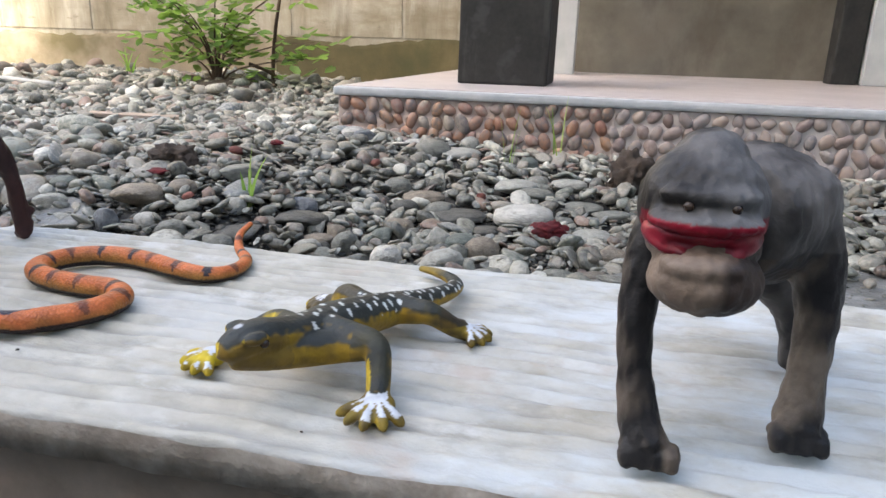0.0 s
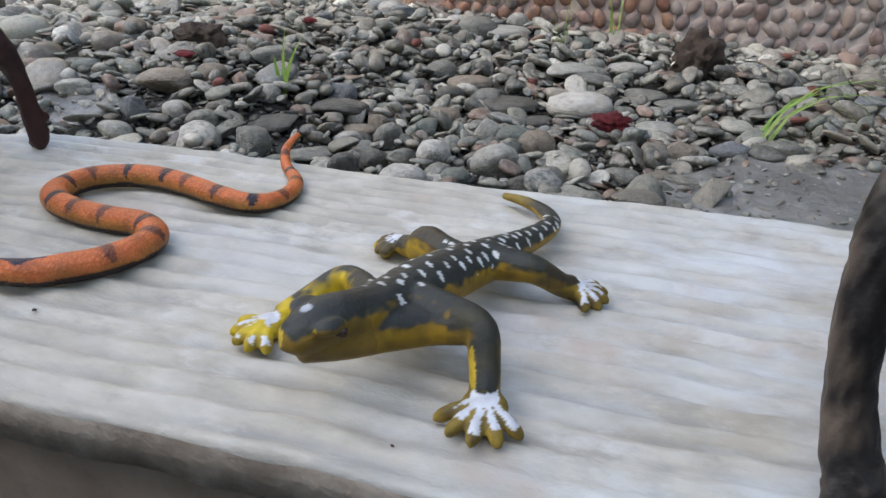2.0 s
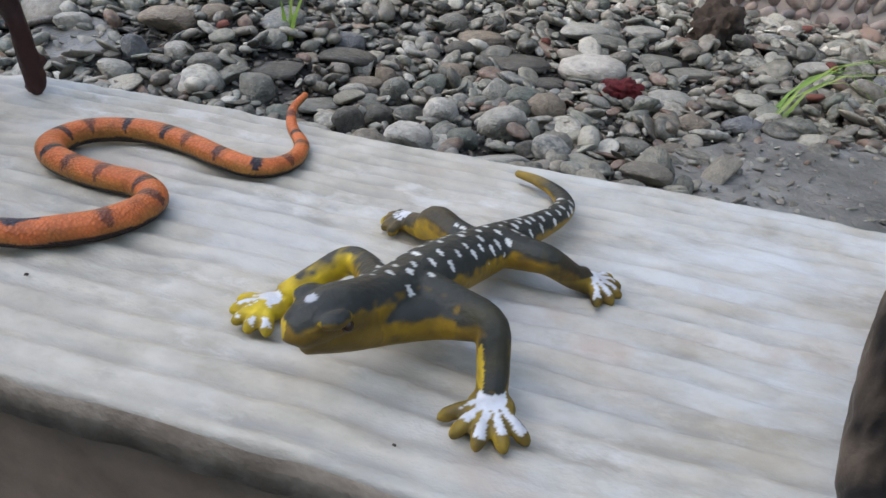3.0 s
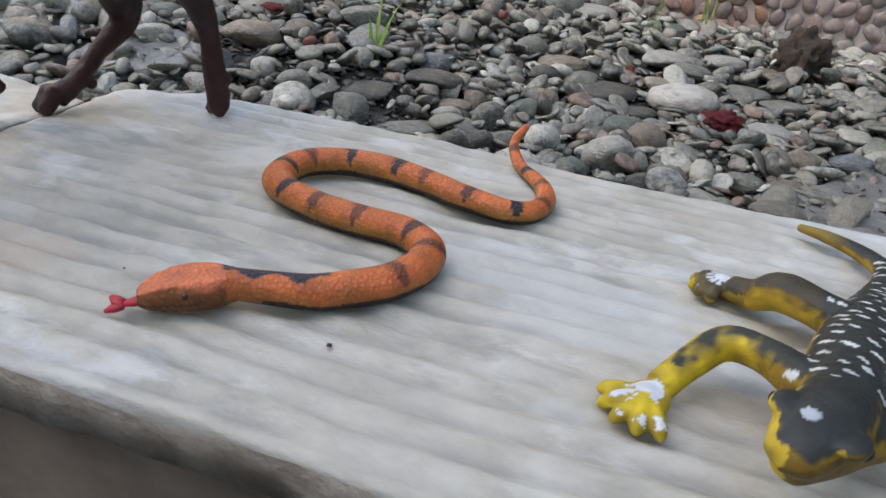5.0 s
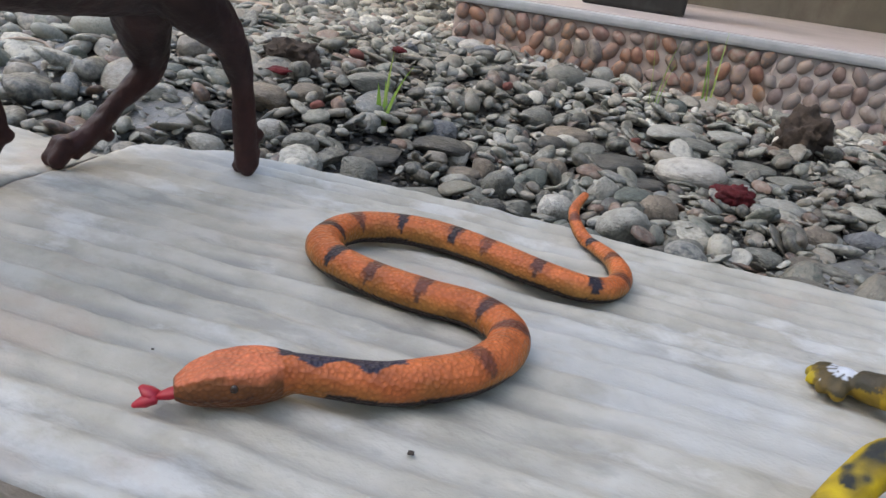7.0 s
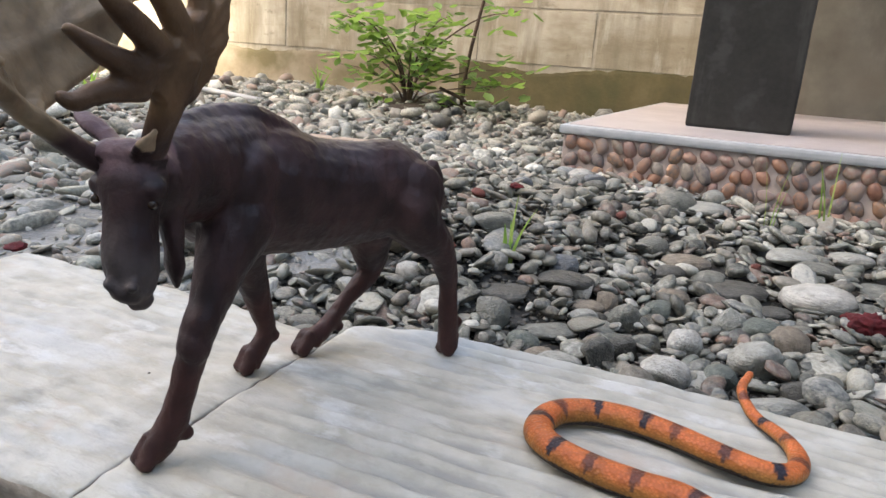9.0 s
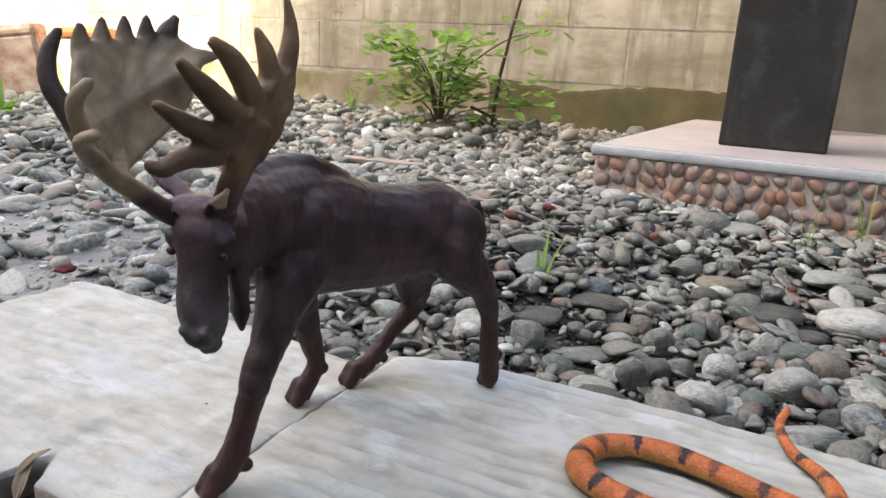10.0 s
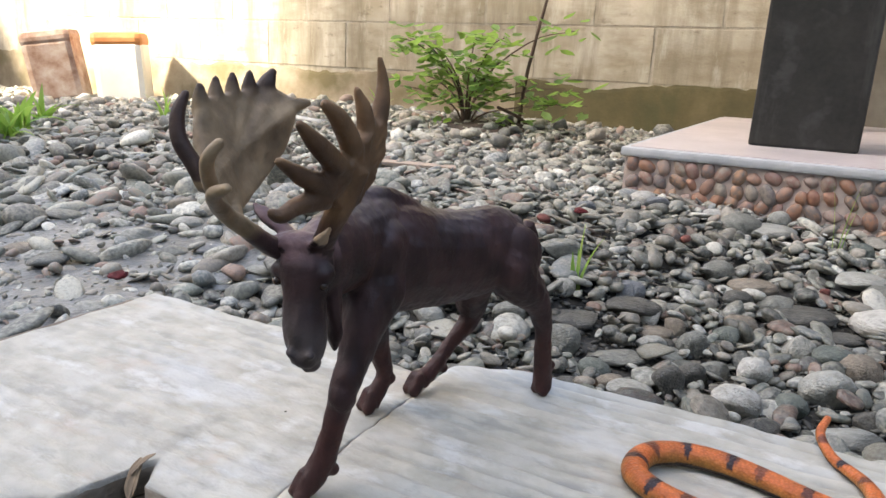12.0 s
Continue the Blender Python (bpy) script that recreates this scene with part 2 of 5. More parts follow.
M_LEAF = material("green_leaf", [(0.045, 0.12, 0.03), (0.085, 0.19, 0.045), (0.2, 0.31, 0.1)], 25, 0.5, 0.1, 200, random_by="island")
M_GRASS = material("grass_blade", [(0.09, 0.2, 0.03), (0.18, 0.34, 0.06), (0.34, 0.42, 0.12)], 25, 0.5, 0.1, 200, random_by="island")
M_STEM = material("brown_stem", [(0.05, 0.03, 0.02), (0.1, 0.06, 0.04)], 60, 0.8, 0.3, 200)
M_TIMBER = material("weathered_timber", [(0.3, 0.22, 0.17), (0.48, 0.39, 0.32)], 30, 0.8, 0.4, 160, stretch=(1, 8, 8))
M_RUST = material("rusty_tin", [(0.2, 0.09, 0.05), (0.38, 0.26, 0.2), (0.5, 0.42, 0.36)], 14, 0.7, 0.4, 90)
M_ORANGE = material("orange_tin_rim", [(0.5, 0.17, 0.05), (0.6, 0.27, 0.1)], 14, 0.6, 0.2, 90)
M_WHITE = material("white_tin", [(0.72, 0.7, 0.64), (0.82, 0.8, 0.75)], 10, 0.5, 0.1, 90)
M_PIPE = material("grey_pipe", [(0.35, 0.35, 0.34), (0.48, 0.48, 0.46)], 20, 0.5, 0.1, 90)
M_RED = material("red_rag", [(0.05, 0.004, 0.006), (0.15, 0.009, 0.014)], 60, 0.9, 0.6, 200, distance=0.004)
M_LUMP = material("crumbly_clod", [(0.03, 0.022, 0.017), (0.085, 0.06, 0.045)], 40, 0.95, 0.9, 90, distance=0.006)
M_PLASTER = material("stained_plaster", [(0.095, 0.087, 0.07), (0.15, 0.138, 0.113), (0.215, 0.198, 0.167)], 4, 0.9, 0.3, 60, second=((0.16, 0.14, 0.11), 2.6, 0.52, 0.7), distance=0.003)
M_SUN_BLOCK = material("sun_block_render", [(0.5, 0.48, 0.44), (0.58, 0.56, 0.52)], 6, 0.9, 0.2, 60)
M_DRY = material("dry_leaf", [(0.16, 0.11, 0.07), (0.3, 0.22, 0.15)], 60, 0.8, 0.4, 200)
layer_over(M_BLOCK, (0.14, 0.118, 0.078), 9, (1, 1, 0.14), 0.45, 0.7, 0.85, None, True)
layer_over(M_BLOCK, (0.2, 0.165, 0.11), 3.2, (0.7, 1, 2.4), 0.48, 0.66, 0.75, None, True)
layer_over(M_BLOCK, (0.5, 0.47, 0.4), 14, (1, 1, 0.3), 0.56, 0.7, 0.7, None, True)
layer_over(M_BLOCK, (0.15, 0.125, 0.085), 26, (0.5, 1, 1), 0.6, 0.7, 0.6, None, True)
layer_over(M_JOINT, (0.13, 0.11, 0.07), 9, (1, 1, 0.12), 0.5, 0.7, 0.8)
layer_over(M_PLASTER, (0.1, 0.085, 0.065), 5, (1, 1, 0.4), 0.52, 0.7, 0.8)
layer_over(M_STONES, (0.46, 0.445, 0.395), 110, (1, 1, 1), 0.46, 0.8, 0.5)
layer_over(M_STONE, (0.46, 0.445, 0.4), 2.6, (1, 1, 1.4), 0.6, 0.7, 0.4)
layer_over(M_STONE, (0.035, 0.033, 0.03), 9, (1, 1, 1), 0.62, 0.72, 0.6)
layer_over(M_DRY_LIT_STONES, (0.1, 0.096, 0.085), 260, (1, 1, 1), 0.58, 0.7, 0.5)
layer_over(M_STONES, (0.04, 0.038, 0.034), 380, (1, 1, 1), 0.6, 0.7, 0.5)
layer_over(M_MOSS, (0.07, 0.07, 0.03), 6, (1, 1, 0.5), 0.5, 0.68, 0.8)
layer_over(M_PILLAR, (0.085, 0.088, 0.085), 11, (1, 1, 0.2), 0.55, 0.75, 0.6)
# darker in the hollows of the ripples
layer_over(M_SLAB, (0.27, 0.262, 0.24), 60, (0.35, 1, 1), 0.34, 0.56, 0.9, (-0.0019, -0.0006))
layer_over(M_SLAB, (0.4, 0.375, 0.33), 30, (0.6, 1, 1), 0.5, 0.66, 0.5)
layer_over(M_SLAB, (0.27, 0.258, 0.232), 58, (0.38, 1, 1), 0.555, 0.64, 0.6)
layer_over(M_SLAB, (0.62, 0.62, 0.6), 42, (0.5, 1, 1), 0.57, 0.66, 0.6)
layer_over(M_SLAB, (0.235, 0.225, 0.205), 26, (0.55, 1, 1), 0.6, 0.68, 0.55)
layer_over(M_SLAB, (0.52, 0.54, 0.55), 13, (0.5, 1, 1), 0.54, 0.6, 0.4)
# sky reflection painted as a bluish-white wash towards the slab's right end
layer_over(M_SLAB, (0.55, 0.585, 0.6), 48, (0.4, 1, 1), 0.4, 0.62, 0.85, None, False, (0.13, 0.24))
layer_over(M_SLAB, (0.43, 0.345, 0.28), 17, (0.8, 1, 1), 0.58, 0.66, 0.55)


def let_light_through(m, colour, share):
    """Thin leaves pass part of the light."""
    n, l = m.node_tree.nodes, m.node_tree.links
    tr = n.new("ShaderNodeBsdfTranslucent")
    tr.inputs["Color"].default_value = (*colour, 1)
    mix = n.new("ShaderNodeMixShader")
    mix.inputs["Fac"].default_value = share
    l.new(n["Principled BSDF"].outputs["BSDF"], mix.inputs[1])
    l.new(tr.outputs["BSDF"], mix.inputs[2])
    l.new(mix.outputs["Shader"], n["Material Output"].inputs["Surface"])


let_light_through(M_LEAF, (0.4, 0.62, 0.14), 0.4)
let_light_through(M_GRASS, (0.35, 0.6, 0.12), 0.35)
M_TOY = painted("painted_plastic", 0.5, 620.0, 0.55, 0.0006)
M_SCALES = painted("scaled_plastic", 0.44, 1000.0, 0.6, 0.0006, True)
M_EYE = material("dark_eye_paint", [(0.02, 0.012, 0.01), (0.06, 0.03, 0.015)], 400, 0.25, 0.05, 900)
M_TONGUE = material("red_tongue_paint", [(0.34, 0.008, 0.022), (0.46, 0.018, 0.036)], 300, 0.4, 0.2, 900, distance=0.0003)
M_MOUTH = material("dark_red_mouth_paint", [(0.07, 0.004, 0.01), (0.2, 0.006, 0.018), (0.32, 0.01, 0.028)], 170, 0.4, 0.4, 500, distance=0.0005)

# ---- mesh helpers ----
def mesh_object(name, bm, mat, smooth=True, parent=None):
    me = bpy.data.meshes.new(name)
    bm.to_mesh(me)
    bm.free()
    for m in mat if isinstance(mat, (list, tuple)) else [mat]:
        me.materials.append(m)
    if smooth:
        me.shade_smooth()
    ob = new(name, me)
    ob.parent = parent
    return ob


def part(name, bm, mat, parent, label="", smooth=False):
    ob = mesh_object(name, bm, mat, smooth, parent)
    return tagged(ob, label) if label else ob


def box(bm, x0, x1, y0, y1, z0, z1, bevel=0.0):
    r = bmesh.ops.create_cube(bm, size=1.0, matrix=Matrix.LocRotScale(((x0 + x1) / 2, (y0 + y1) / 2, (z0 + z1) / 2), None, (x1 - x0, y1 - y0, z1 - z0)))
    if bevel:
        es = {e for v in r["verts"] for e in v.link_edges}
        bmesh.ops.bevel(bm, geom=list(es), offset=bevel, segments=2, affect="EDGES", profile=0.6)
    return bm


def spline(points, n):
    """n samples of a smooth curve through points (any width), spaced evenly in parameter."""
    p = np.array(points, float)
    p = np.vstack([2 * p[0] - p[1], p, 2 * p[-1] - p[-2]])
    out = []
    for u in np.linspace(0, len(p) - 3 - 1e-6, n):
        i, f = int(u), u - int(u)
        a, b, c, d = p[i:i + 4]
        out.append(0.5 * (2 * b + (c - a) * f + (2 * a - 5 * b + 4 * c - d) * f * f + (3 * b - a - 3 * c + d) * f ** 3))
    return np.array(out)


def tube(bm, path, sides=12, flat=(1.0, 1.0), up=(0, 0, 1)):
    """A closed, rounded tube along rows of x, y, z, radius; flat squeezes it sideways and upwards."""
    path = np.array(path, float)
    rings = []
    for i, (x, y, z, r) in enumerate(path):
        a, b = path[max(i - 1, 0)][:3], path[min(i + 1, len(path) - 1)][:3]
        t = Vector(b - a).normalized()
        side = t.cross(Vector(up))
        side = side.normalized() if side.length > 1e-4 else Vector((1, 0, 0))
        top = side.cross(t)
        ring = []
        for k in range(sides):
            ang = 2 * math.pi * k / sides
            ring.append(bm.verts.new(Vector((x, y, z)) + side * (math.cos(ang) * r * flat[0]) + top * (math.sin(ang) * r * flat[1])))
        rings.append(ring)
    for a, b in zip(rings, rings[1:]):
        for k in range(sides):
            bm.faces.new((a[k], a[(k + 1) % sides], b[(k + 1) % sides], b[k]))
    for ring, sign, i, j in ((rings[0], -1, 0, 1), (rings[-1], 1, -1, -2)):
        d = Vector(path[i][:3] - path[j][:3]).normalized()
        tip = bm.verts.new(Vector(path[i][:3]) + d * path[i][3] * 0.6)
        for k in range(sides):
            f = (ring[(k + 1) % sides], ring[k], tip) if sign < 0 else (ring[k], ring[(k + 1) % sides], tip)
            bm.faces.new(f)


def limb(bm, points, n=14, sides=12, flat=(1.0, 1.0)):
    tube(bm, spline(points, n), sides, flat)


def ball(bm, x, y, z, rx, ry, rz, turn=0.0, tilt=0.0):
    bmesh.ops.create_icosphere(bm, subdivisions=3, radius=1.0, matrix=Matrix.LocRotScale((x, y, z), Euler((0, radians(tilt), radians(turn))), (rx, ry, rz)))


def fused(name, bm, voxel, rounds, mat, m, paint, fur=0.0, comb=(1, 1, 1), fine=260.0):
    """Melts closed, overlapping shapes into one skin, and paints it point by point."""
    me = bpy.data.meshes.new(name)
    bmesh.ops.recalc_face_normals(bm, faces=bm.faces)
    bm.to_mesh(me)
    bm.free()
    ob = new(name, me)
    rm = ob.modifiers.new("skin", "REMESH")
    rm.mode, rm.voxel_size = "VOXEL", voxel
    sm = ob.modifiers.new("soft", "SMOOTH")
    sm.factor, sm.iterations = 0.5, rounds
    done = bpy.data.meshes.new_from_object(ob.evaluated_get(bpy.context.evaluated_depsgraph_get()))
    ob.modifiers.clear()
    ob.data = done
    done.name = name
    done.materials.clear()
    done.materials.append(mat)
    done.shade_smooth()
    if fur:   # combed hair grooves in the moulding
        moved = [v.co + v.normal * fur * (wobble(v.co.x * comb[0], v.co.y * comb[1], v.co.z * comb[2], fine) + 0.7 * wobble(v.co.x, v.co.y, v.co.z, 80)) for v in done.vertices]
        for v, c in zip(done.vertices, moved):
            v.co = c
    layer = done.color_attributes.new("paint", "FLOAT_COLOR", "POINT")
    for v, c in zip(done.vertices, layer.data):
        c.color = (*paint(v.co, v.normal), 1)
    ob.matrix_world = m
    return ob


def mixc(a, b, f):
    f = min(1.0, max(0.0, f))
    return tuple(p + (q - p) * f for p, q in zip(a, b))


def wobble(x, y, z=0.0, s=1.0):
    return noise.noise(Vector((x * s, y * s, z * s)))

# ---- the ground ----
def smooth(v, a, b):
    v = np.clip((v - a) / (b - a), 0, 1)
    return v * v * (3 - 2 * v)


def ground_z(x, y):
    """Height of the yard: low beside the ledge, rising towards the wall, with a heap under the bush."""
    x, y = np.asarray(x, float), np.asarray(y, float)
    far = -0.066 - 0.034 * smooth(x, -0.3, 0.4) - 0.05 * smooth(-x, 1.9, 3.2)
    near = -0.126 + 0.055 * smooth(-x, 0.03, 0.25) * smooth(y, 0.75, 1.05) * (1 - smooth(-x, 0.5, 0.9) * 0.6)
    z = near + (far - near) * smooth(y, 0.9, 1.45)
    z = z + 0.038 * np.exp(-((x + 0.97) / 0.34) ** 2 - ((y - 2.42) / 0.26) ** 2)
    z = z + 0.02 * smooth(y, 2.0, 2.7) * smooth(-x, 1.0, 1.6) * (1 - smooth(-x, 2.2, 3.0))
    return z + 0.006 * np.sin(5.1 * x + 1.3) * np.sin(4.3 * y + 0.4)


gx = np.concatenate([np.linspace(-400, -6, 12), np.linspace(-5.5, -1.2, 50), np.linspace(-1.15, 1.2, 130), np.linspace(1.25, 5.5, 40), np.linspace(6, 400, 12)])
gy = np.concatenate([np.linspace(-400, -3, 12), np.linspace(-2.5, 0.5, 30), np.linspace(0.52, 1.5, 60), np.linspace(1.53, 4.0, 70), np.linspace(4.5, 400, 12)])
bm = bmesh.new()
grid = [[bm.verts.new((x, y, float(ground_z(x, y)) + 0.004 * wobble(x, y, 0, 11) + 0.0025 * wobble(x, y, 3, 45))) for x in gx] for y in gy]
for r0, r1 in zip(grid, grid[1:]):
    for i in range(len(gx) - 1):
        bm.faces.new((r0[i], r0[i + 1], r1[i + 1], r1[i]))
ground = tagged(mesh_object("ground", bm, M_GAP_SHADE), "grey silty ground under loose river stones", "ground", kind="structure")

# ---- block wall at the back of the yard ----
WALL_Y, COURSE, BLOCK = 2.8, 0.193, 0.437
bm = bmesh.new()
box(bm, -6.0, 4.0, WALL_Y + 0.0005, WALL_Y + 0.15, -0.3, 1.9)
wall_back = tagged(mesh_object("wall_back", bm, M_JOINT, False), "weathered concrete block wall with stained mortar joints", "wall", kind="structure")


def footing(x0, x1, mat, label):
    """A thin wash of damp plaster along the wall's foot, with a ragged upper edge."""
    bm = bmesh.new()
    rows = []
    for x in np.linspace(x0, x1, int((x1 - x0) / 0.02)):
        top = 0.11 + 0.028 * wobble(x, 0.3, 1, 5) + 0.014 * wobble(x, 0.7, 2, 23)
        rows.append([bm.verts.new((x, WALL_Y - d, z)) for d, z in ((-0.01, -0.3), (0.003, -0.3), (0.003, top - 0.012), (0.001, top), (-0.01, top + 0.001))])
    for a, b in zip(rows, rows[1:]):
        for k in range(4):
            bm.faces.new((a[k], b[k], b[k + 1], a[k + 1]))
    part("footing", bm, mat, wall_back, label)


footing(-1.02, 4.0, M_MOSS, "mossy brown-green footing strip")
footing(-6.0, -1.022, M_OCHRE, "damp ochre-brown footing strip")

# ---- plinth with pebble facing ----
PX0, PY0, PTOP = -0.254, 1.478, 0.022
bm = bmesh.new()
box(bm, PX0, 2.6, PY0, 2.79, -0.3, PTOP - 0.0165, 0.003)
plinth = tagged(mesh_object("plinth", bm, M_MORTAR, False), "low raised plinth faced with set pebbles in pink mortar", "plinth", kind="structure")
bm = bmesh.new()
box(bm, PX0 - 0.008, 2.6, PY0 - 0.008, 2.79, PTOP - 0.016, PTOP, 0.005)
part("cap_slab", bm, M_CAP, plinth, "grey rounded cap edge")
bm = bmesh.new()
box(bm, PX0 + 0.006, 2.6, PY0 + 0.008, 2.785, PTOP - 0.004, PTOP + 0.002, 0.001)
part("top_tiling", bm, M_TILE, plinth, "pale pinkish tiled top")

# ---- pillar and posts standing on it ----
bm = bmesh.new()
box(bm, -0.076, 0.114, 1.712, 1.9, PTOP + 0.002, 2.25, 0.006)
bmesh.ops.subdivide_edges(bm, edges=[e for e in bm.edges if e.calc_length() > 1], cuts=24)
for v in bm.verts:
    v.co.x += 0.0025 * wobble(v.co.x, v.co.y, v.co.z, 9)
    v.co.y += 0.0025 * wobble(v.co.y, v.co.z, v.co.x, 9)
tagged(mesh_object("pillar", bm, M_PILLAR, False), "dark grey square cement pillar on the plinth", "pillar", kind="structure")
bm = bmesh.new()
box(bm, 0.062, 0.128, 2.5, 2.58, PTOP + 0.002, 2.25, 0.004)
tagged(mesh_object("post_pale", bm, M_POST, False), "pale grey painted post behind the pillar", "post", kind="structure")
bm = bmesh.new()
box(bm, 0.872, 0.945, 2.52, 2.6, PTOP + 0.002, 2.25, 0.004)
tagged(mesh_object("post_dark", bm, M_PILLAR, False), "dark grey post on the plinth", "post", kind="structure")
bm = bmesh.new()
box(bm, 0.95, 1.03, 2.5, 2.58, PTOP + 0.002, 2.25, 0.004)
tagged(mesh_object("post_grey", bm, M_POST, False), "pale grey post beside a dark one", "post", kind="structure")

# ---- plain unseen walls added at the yard's two ends, to cut low skylight ----
for nm, x0, x1, h in (("sky_block_left", -5.6, -5.45, 1.9), ("sky_block_right", 4.2, 4.35, 2.6)):
    bm = bmesh.new()
    box(bm, x0, x1, -3.2, 2.79, -0.3, h)
    tagged(mesh_object(nm, bm, M_PLASTER, False), "plain unseen wall added to cut low skylight", "wall", kind="structure")

# ---- unseen roof added on top of the pillar, to dim plinth and wall ----
bm = bmesh.new()
box(bm, -0.7, 4.2, 1.3, 2.95, 2.25, 2.35)
tagged(mesh_object("shade_roof", bm, M_PLASTER, False), "unseen flat roof added to dim the plinth", "roof", kind="structure")
# ---- upright joint between two facing panels of the plinth ----
bm = bmesh.new()
box(bm, 0.2505, 0.2555, PY0 - 0.0035, PY0 + 0.01, -0.2, PTOP - 0.017, 0.001)
part("panel_joint", bm, M_MORTAR, plinth, "upright mortar joint")

bm = bmesh.new()
box(bm, 0.2558, 2.59, PY0 - 0.0012, PY0 + 0.01, -0.29, PTOP - 0.017, 0.0005)
part("facing_panel", bm, M_MORTAR_GREY, plinth, "greyer mortar panel")

# ---- smooth stained plaster on the wall behind the plinth ----
bm = bmesh.new()
box(bm, 0.1, 4.0, WALL_Y - 0.012, WALL_Y + 0.02, PTOP, 1.9)
part("plaster", bm, M_PLASTER, wall_back, "grey-brown stained plaster")

# ---- bare wet silt between the stones ----
def silt_patch(cx, cy, rx, ry, seed, mat=M_MUD, label="bare patch of wet grey silt with grit", lift=0.009):
    bm = bmesh.new()
    hub = bm.verts.new((cx, cy, float(ground_z(cx, cy)) + lift))
    prev = first = None
    for k in range(72):
        a = 2 * math.pi * k / 72
        line = [hub]
        for f in (0.25, 0.45, 0.62, 0.76, 0.88, 1.0):
            r = f * (1 + 0.25 * wobble(math.cos(a), math.sin(a), seed, 1.6))
            x, y = cx + rx * r * math.cos(a), cy + ry * r * math.sin(a)
            line.append(bm.verts.new((x, y, float(ground_z(x, y)) + (lift + 0.003 * wobble(x, y, seed, 40) + 0.002 * wobble(x, y, seed, 110) if f < 1 else -0.01))))
        if prev:
            bm.faces.new((hub, prev[1], line[1]))
            for i in range(1, 6):
                bm.faces.new((prev[i], prev[i + 1], line[i + 1], line[i]))
        first, prev = first or line, line
    bm.faces.new((hub, prev[1], first[1]))
    for i in range(1, 6):
        bm.faces.new((prev[i], prev[i + 1], first[i + 1], first[i]))
    return tagged(mesh_object("bare_patch", bm, mat), label, "ground", kind="structure")


silt_patch(0.44, 0.86, 0.24, 0.15, 1)
silt_patch(-0.84, 0.76, 0.38, 0.32, 2)
silt_patch(-0.37, 0.86, 0.06, 0.05, 3)
silt_patch(-0.9, 2.24, 0.17, 0.1, 4, M_SOIL, "dark crumbly soil round the bush", 0.018)

# ---- the ledge: two rough slabs on a low brown wall ----
RIPPLE = 0.0086   # metres from ridge to ridge


def rough_slab(name, xs, y0, y1, thick, ripple, mats, seed, crack=None):
    """A slab with uneven edges; y0 and y1 give its two long edges along x."""
    bm = bmesh.new()
    m = 132
    rows = []
    for x in xs:
        a, b = y0(x), y1(x)
        col = []
        for j in range(m + 1):
            f = j / m
            y = a + (b - a) * f
            ends = min(f, 1 - f) * (b - a)
            drop = 0.0022 * max(0, 1 - ends / 0.004) ** 2
            e2 = min(x - xs[0], xs[-1] - x)
            drop += 0.0004 * max(0, 1 - e2 / 0.003) ** 2
            ph = (y + 0.0035 * wobble(x, y, seed, 14) + 0.0012 * wobble(x, y, seed, 60)) / RIPPLE
            fade = min(1.0, max(0.12, (e2 - 0.002) / 0.03))
            z = ripple * fade * math.sin(2 * math.pi * ph) * max(0.1, 0.7 + 0.9 * wobble(x * 0.5, y, seed + 5, 24)) + 0.0007 * wobble(x, y, seed, 40) + 0.0005 * wobble(x, y, seed + 2, 120)
            if crack:
                drop += 0.0006 * math.exp(-((x - crack(y)) / 0.0013) ** 2) * (0.6 + 0.8 * wobble(x, y, 1, 60)) * min(1, max(0, (0.47 - y) / 0.05))
            wander = (0.0016 * wobble(0, y, 9, 45) + 0.0007 * wobble(0, y, 2, 160)) * max(0, 1 - e2 / 0.02)
            col.append(bm.verts.new((x + wander, y, z - drop - 0.0006)))
        rows.append(col)
    for c0, c1 in zip(rows, rows[1:]):
        for j in range(m):
            bm.faces.new((c0[j], c1[j], c1[j + 1], c0[j + 1]))
    loop = [c[0] for c in rows] + rows[-1][1:] + [c[-1] for c in rows[-2::-1]] + rows[0][-2:0:-1]
    low = [bm.verts.new((v.co.x + 0.0012 * wobble(v.co.x, v.co.y, 1, 90), v.co.y + 0.0015 * wobble(v.co.x, v.co.y, 2, 90), -thick)) for v in loop]
    for i in range(len(loop)):
        k = (i + 1) % len(loop)
        f = bm.faces.new((loop[k], loop[i], low[i], low[k]))
        f.material_index = 1
    bm.faces.new(low[::-1]).material_index = 1
    bmesh.ops.recalc_face_normals(bm, faces=bm.faces)
    ob = mesh_object(name, bm, mats)
    ob.data.shade_smooth()
    return ob


ledge_base_bm = box(bmesh.new(), -0.34, 0.9, 0.369, 0.515, -0.2, -0.0138, 0.003)
tagged(mesh_object("ledge_base", ledge_base_bm, M_BASE, False), "low brown wall under the concrete slabs", "low wall", kind="structure")


def far_right(x):
    return 0.5305 + 0.0022 * wobble(x, 0, 0, 25) - 0.012 * max(0, 1 - (x + 0.098) / 0.05) ** 2 * (x < -0.048)


def near_left(x):
    cut = float(smooth(x, -0.162, -0.1495))
    edge = 0.3655 * cut + max(0.324, 0.348 + 0.63 * (x + 0.1535)) * (1 - cut)
    return edge + 0.012 * max(0, 1 - abs(x + 0.1515) / 0.008) + 0.0012 * wobble(x, 1, 0, 40)


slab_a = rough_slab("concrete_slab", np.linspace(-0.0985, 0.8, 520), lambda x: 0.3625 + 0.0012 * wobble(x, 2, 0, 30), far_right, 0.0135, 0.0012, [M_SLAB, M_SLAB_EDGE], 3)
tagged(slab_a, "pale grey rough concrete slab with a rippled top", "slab")
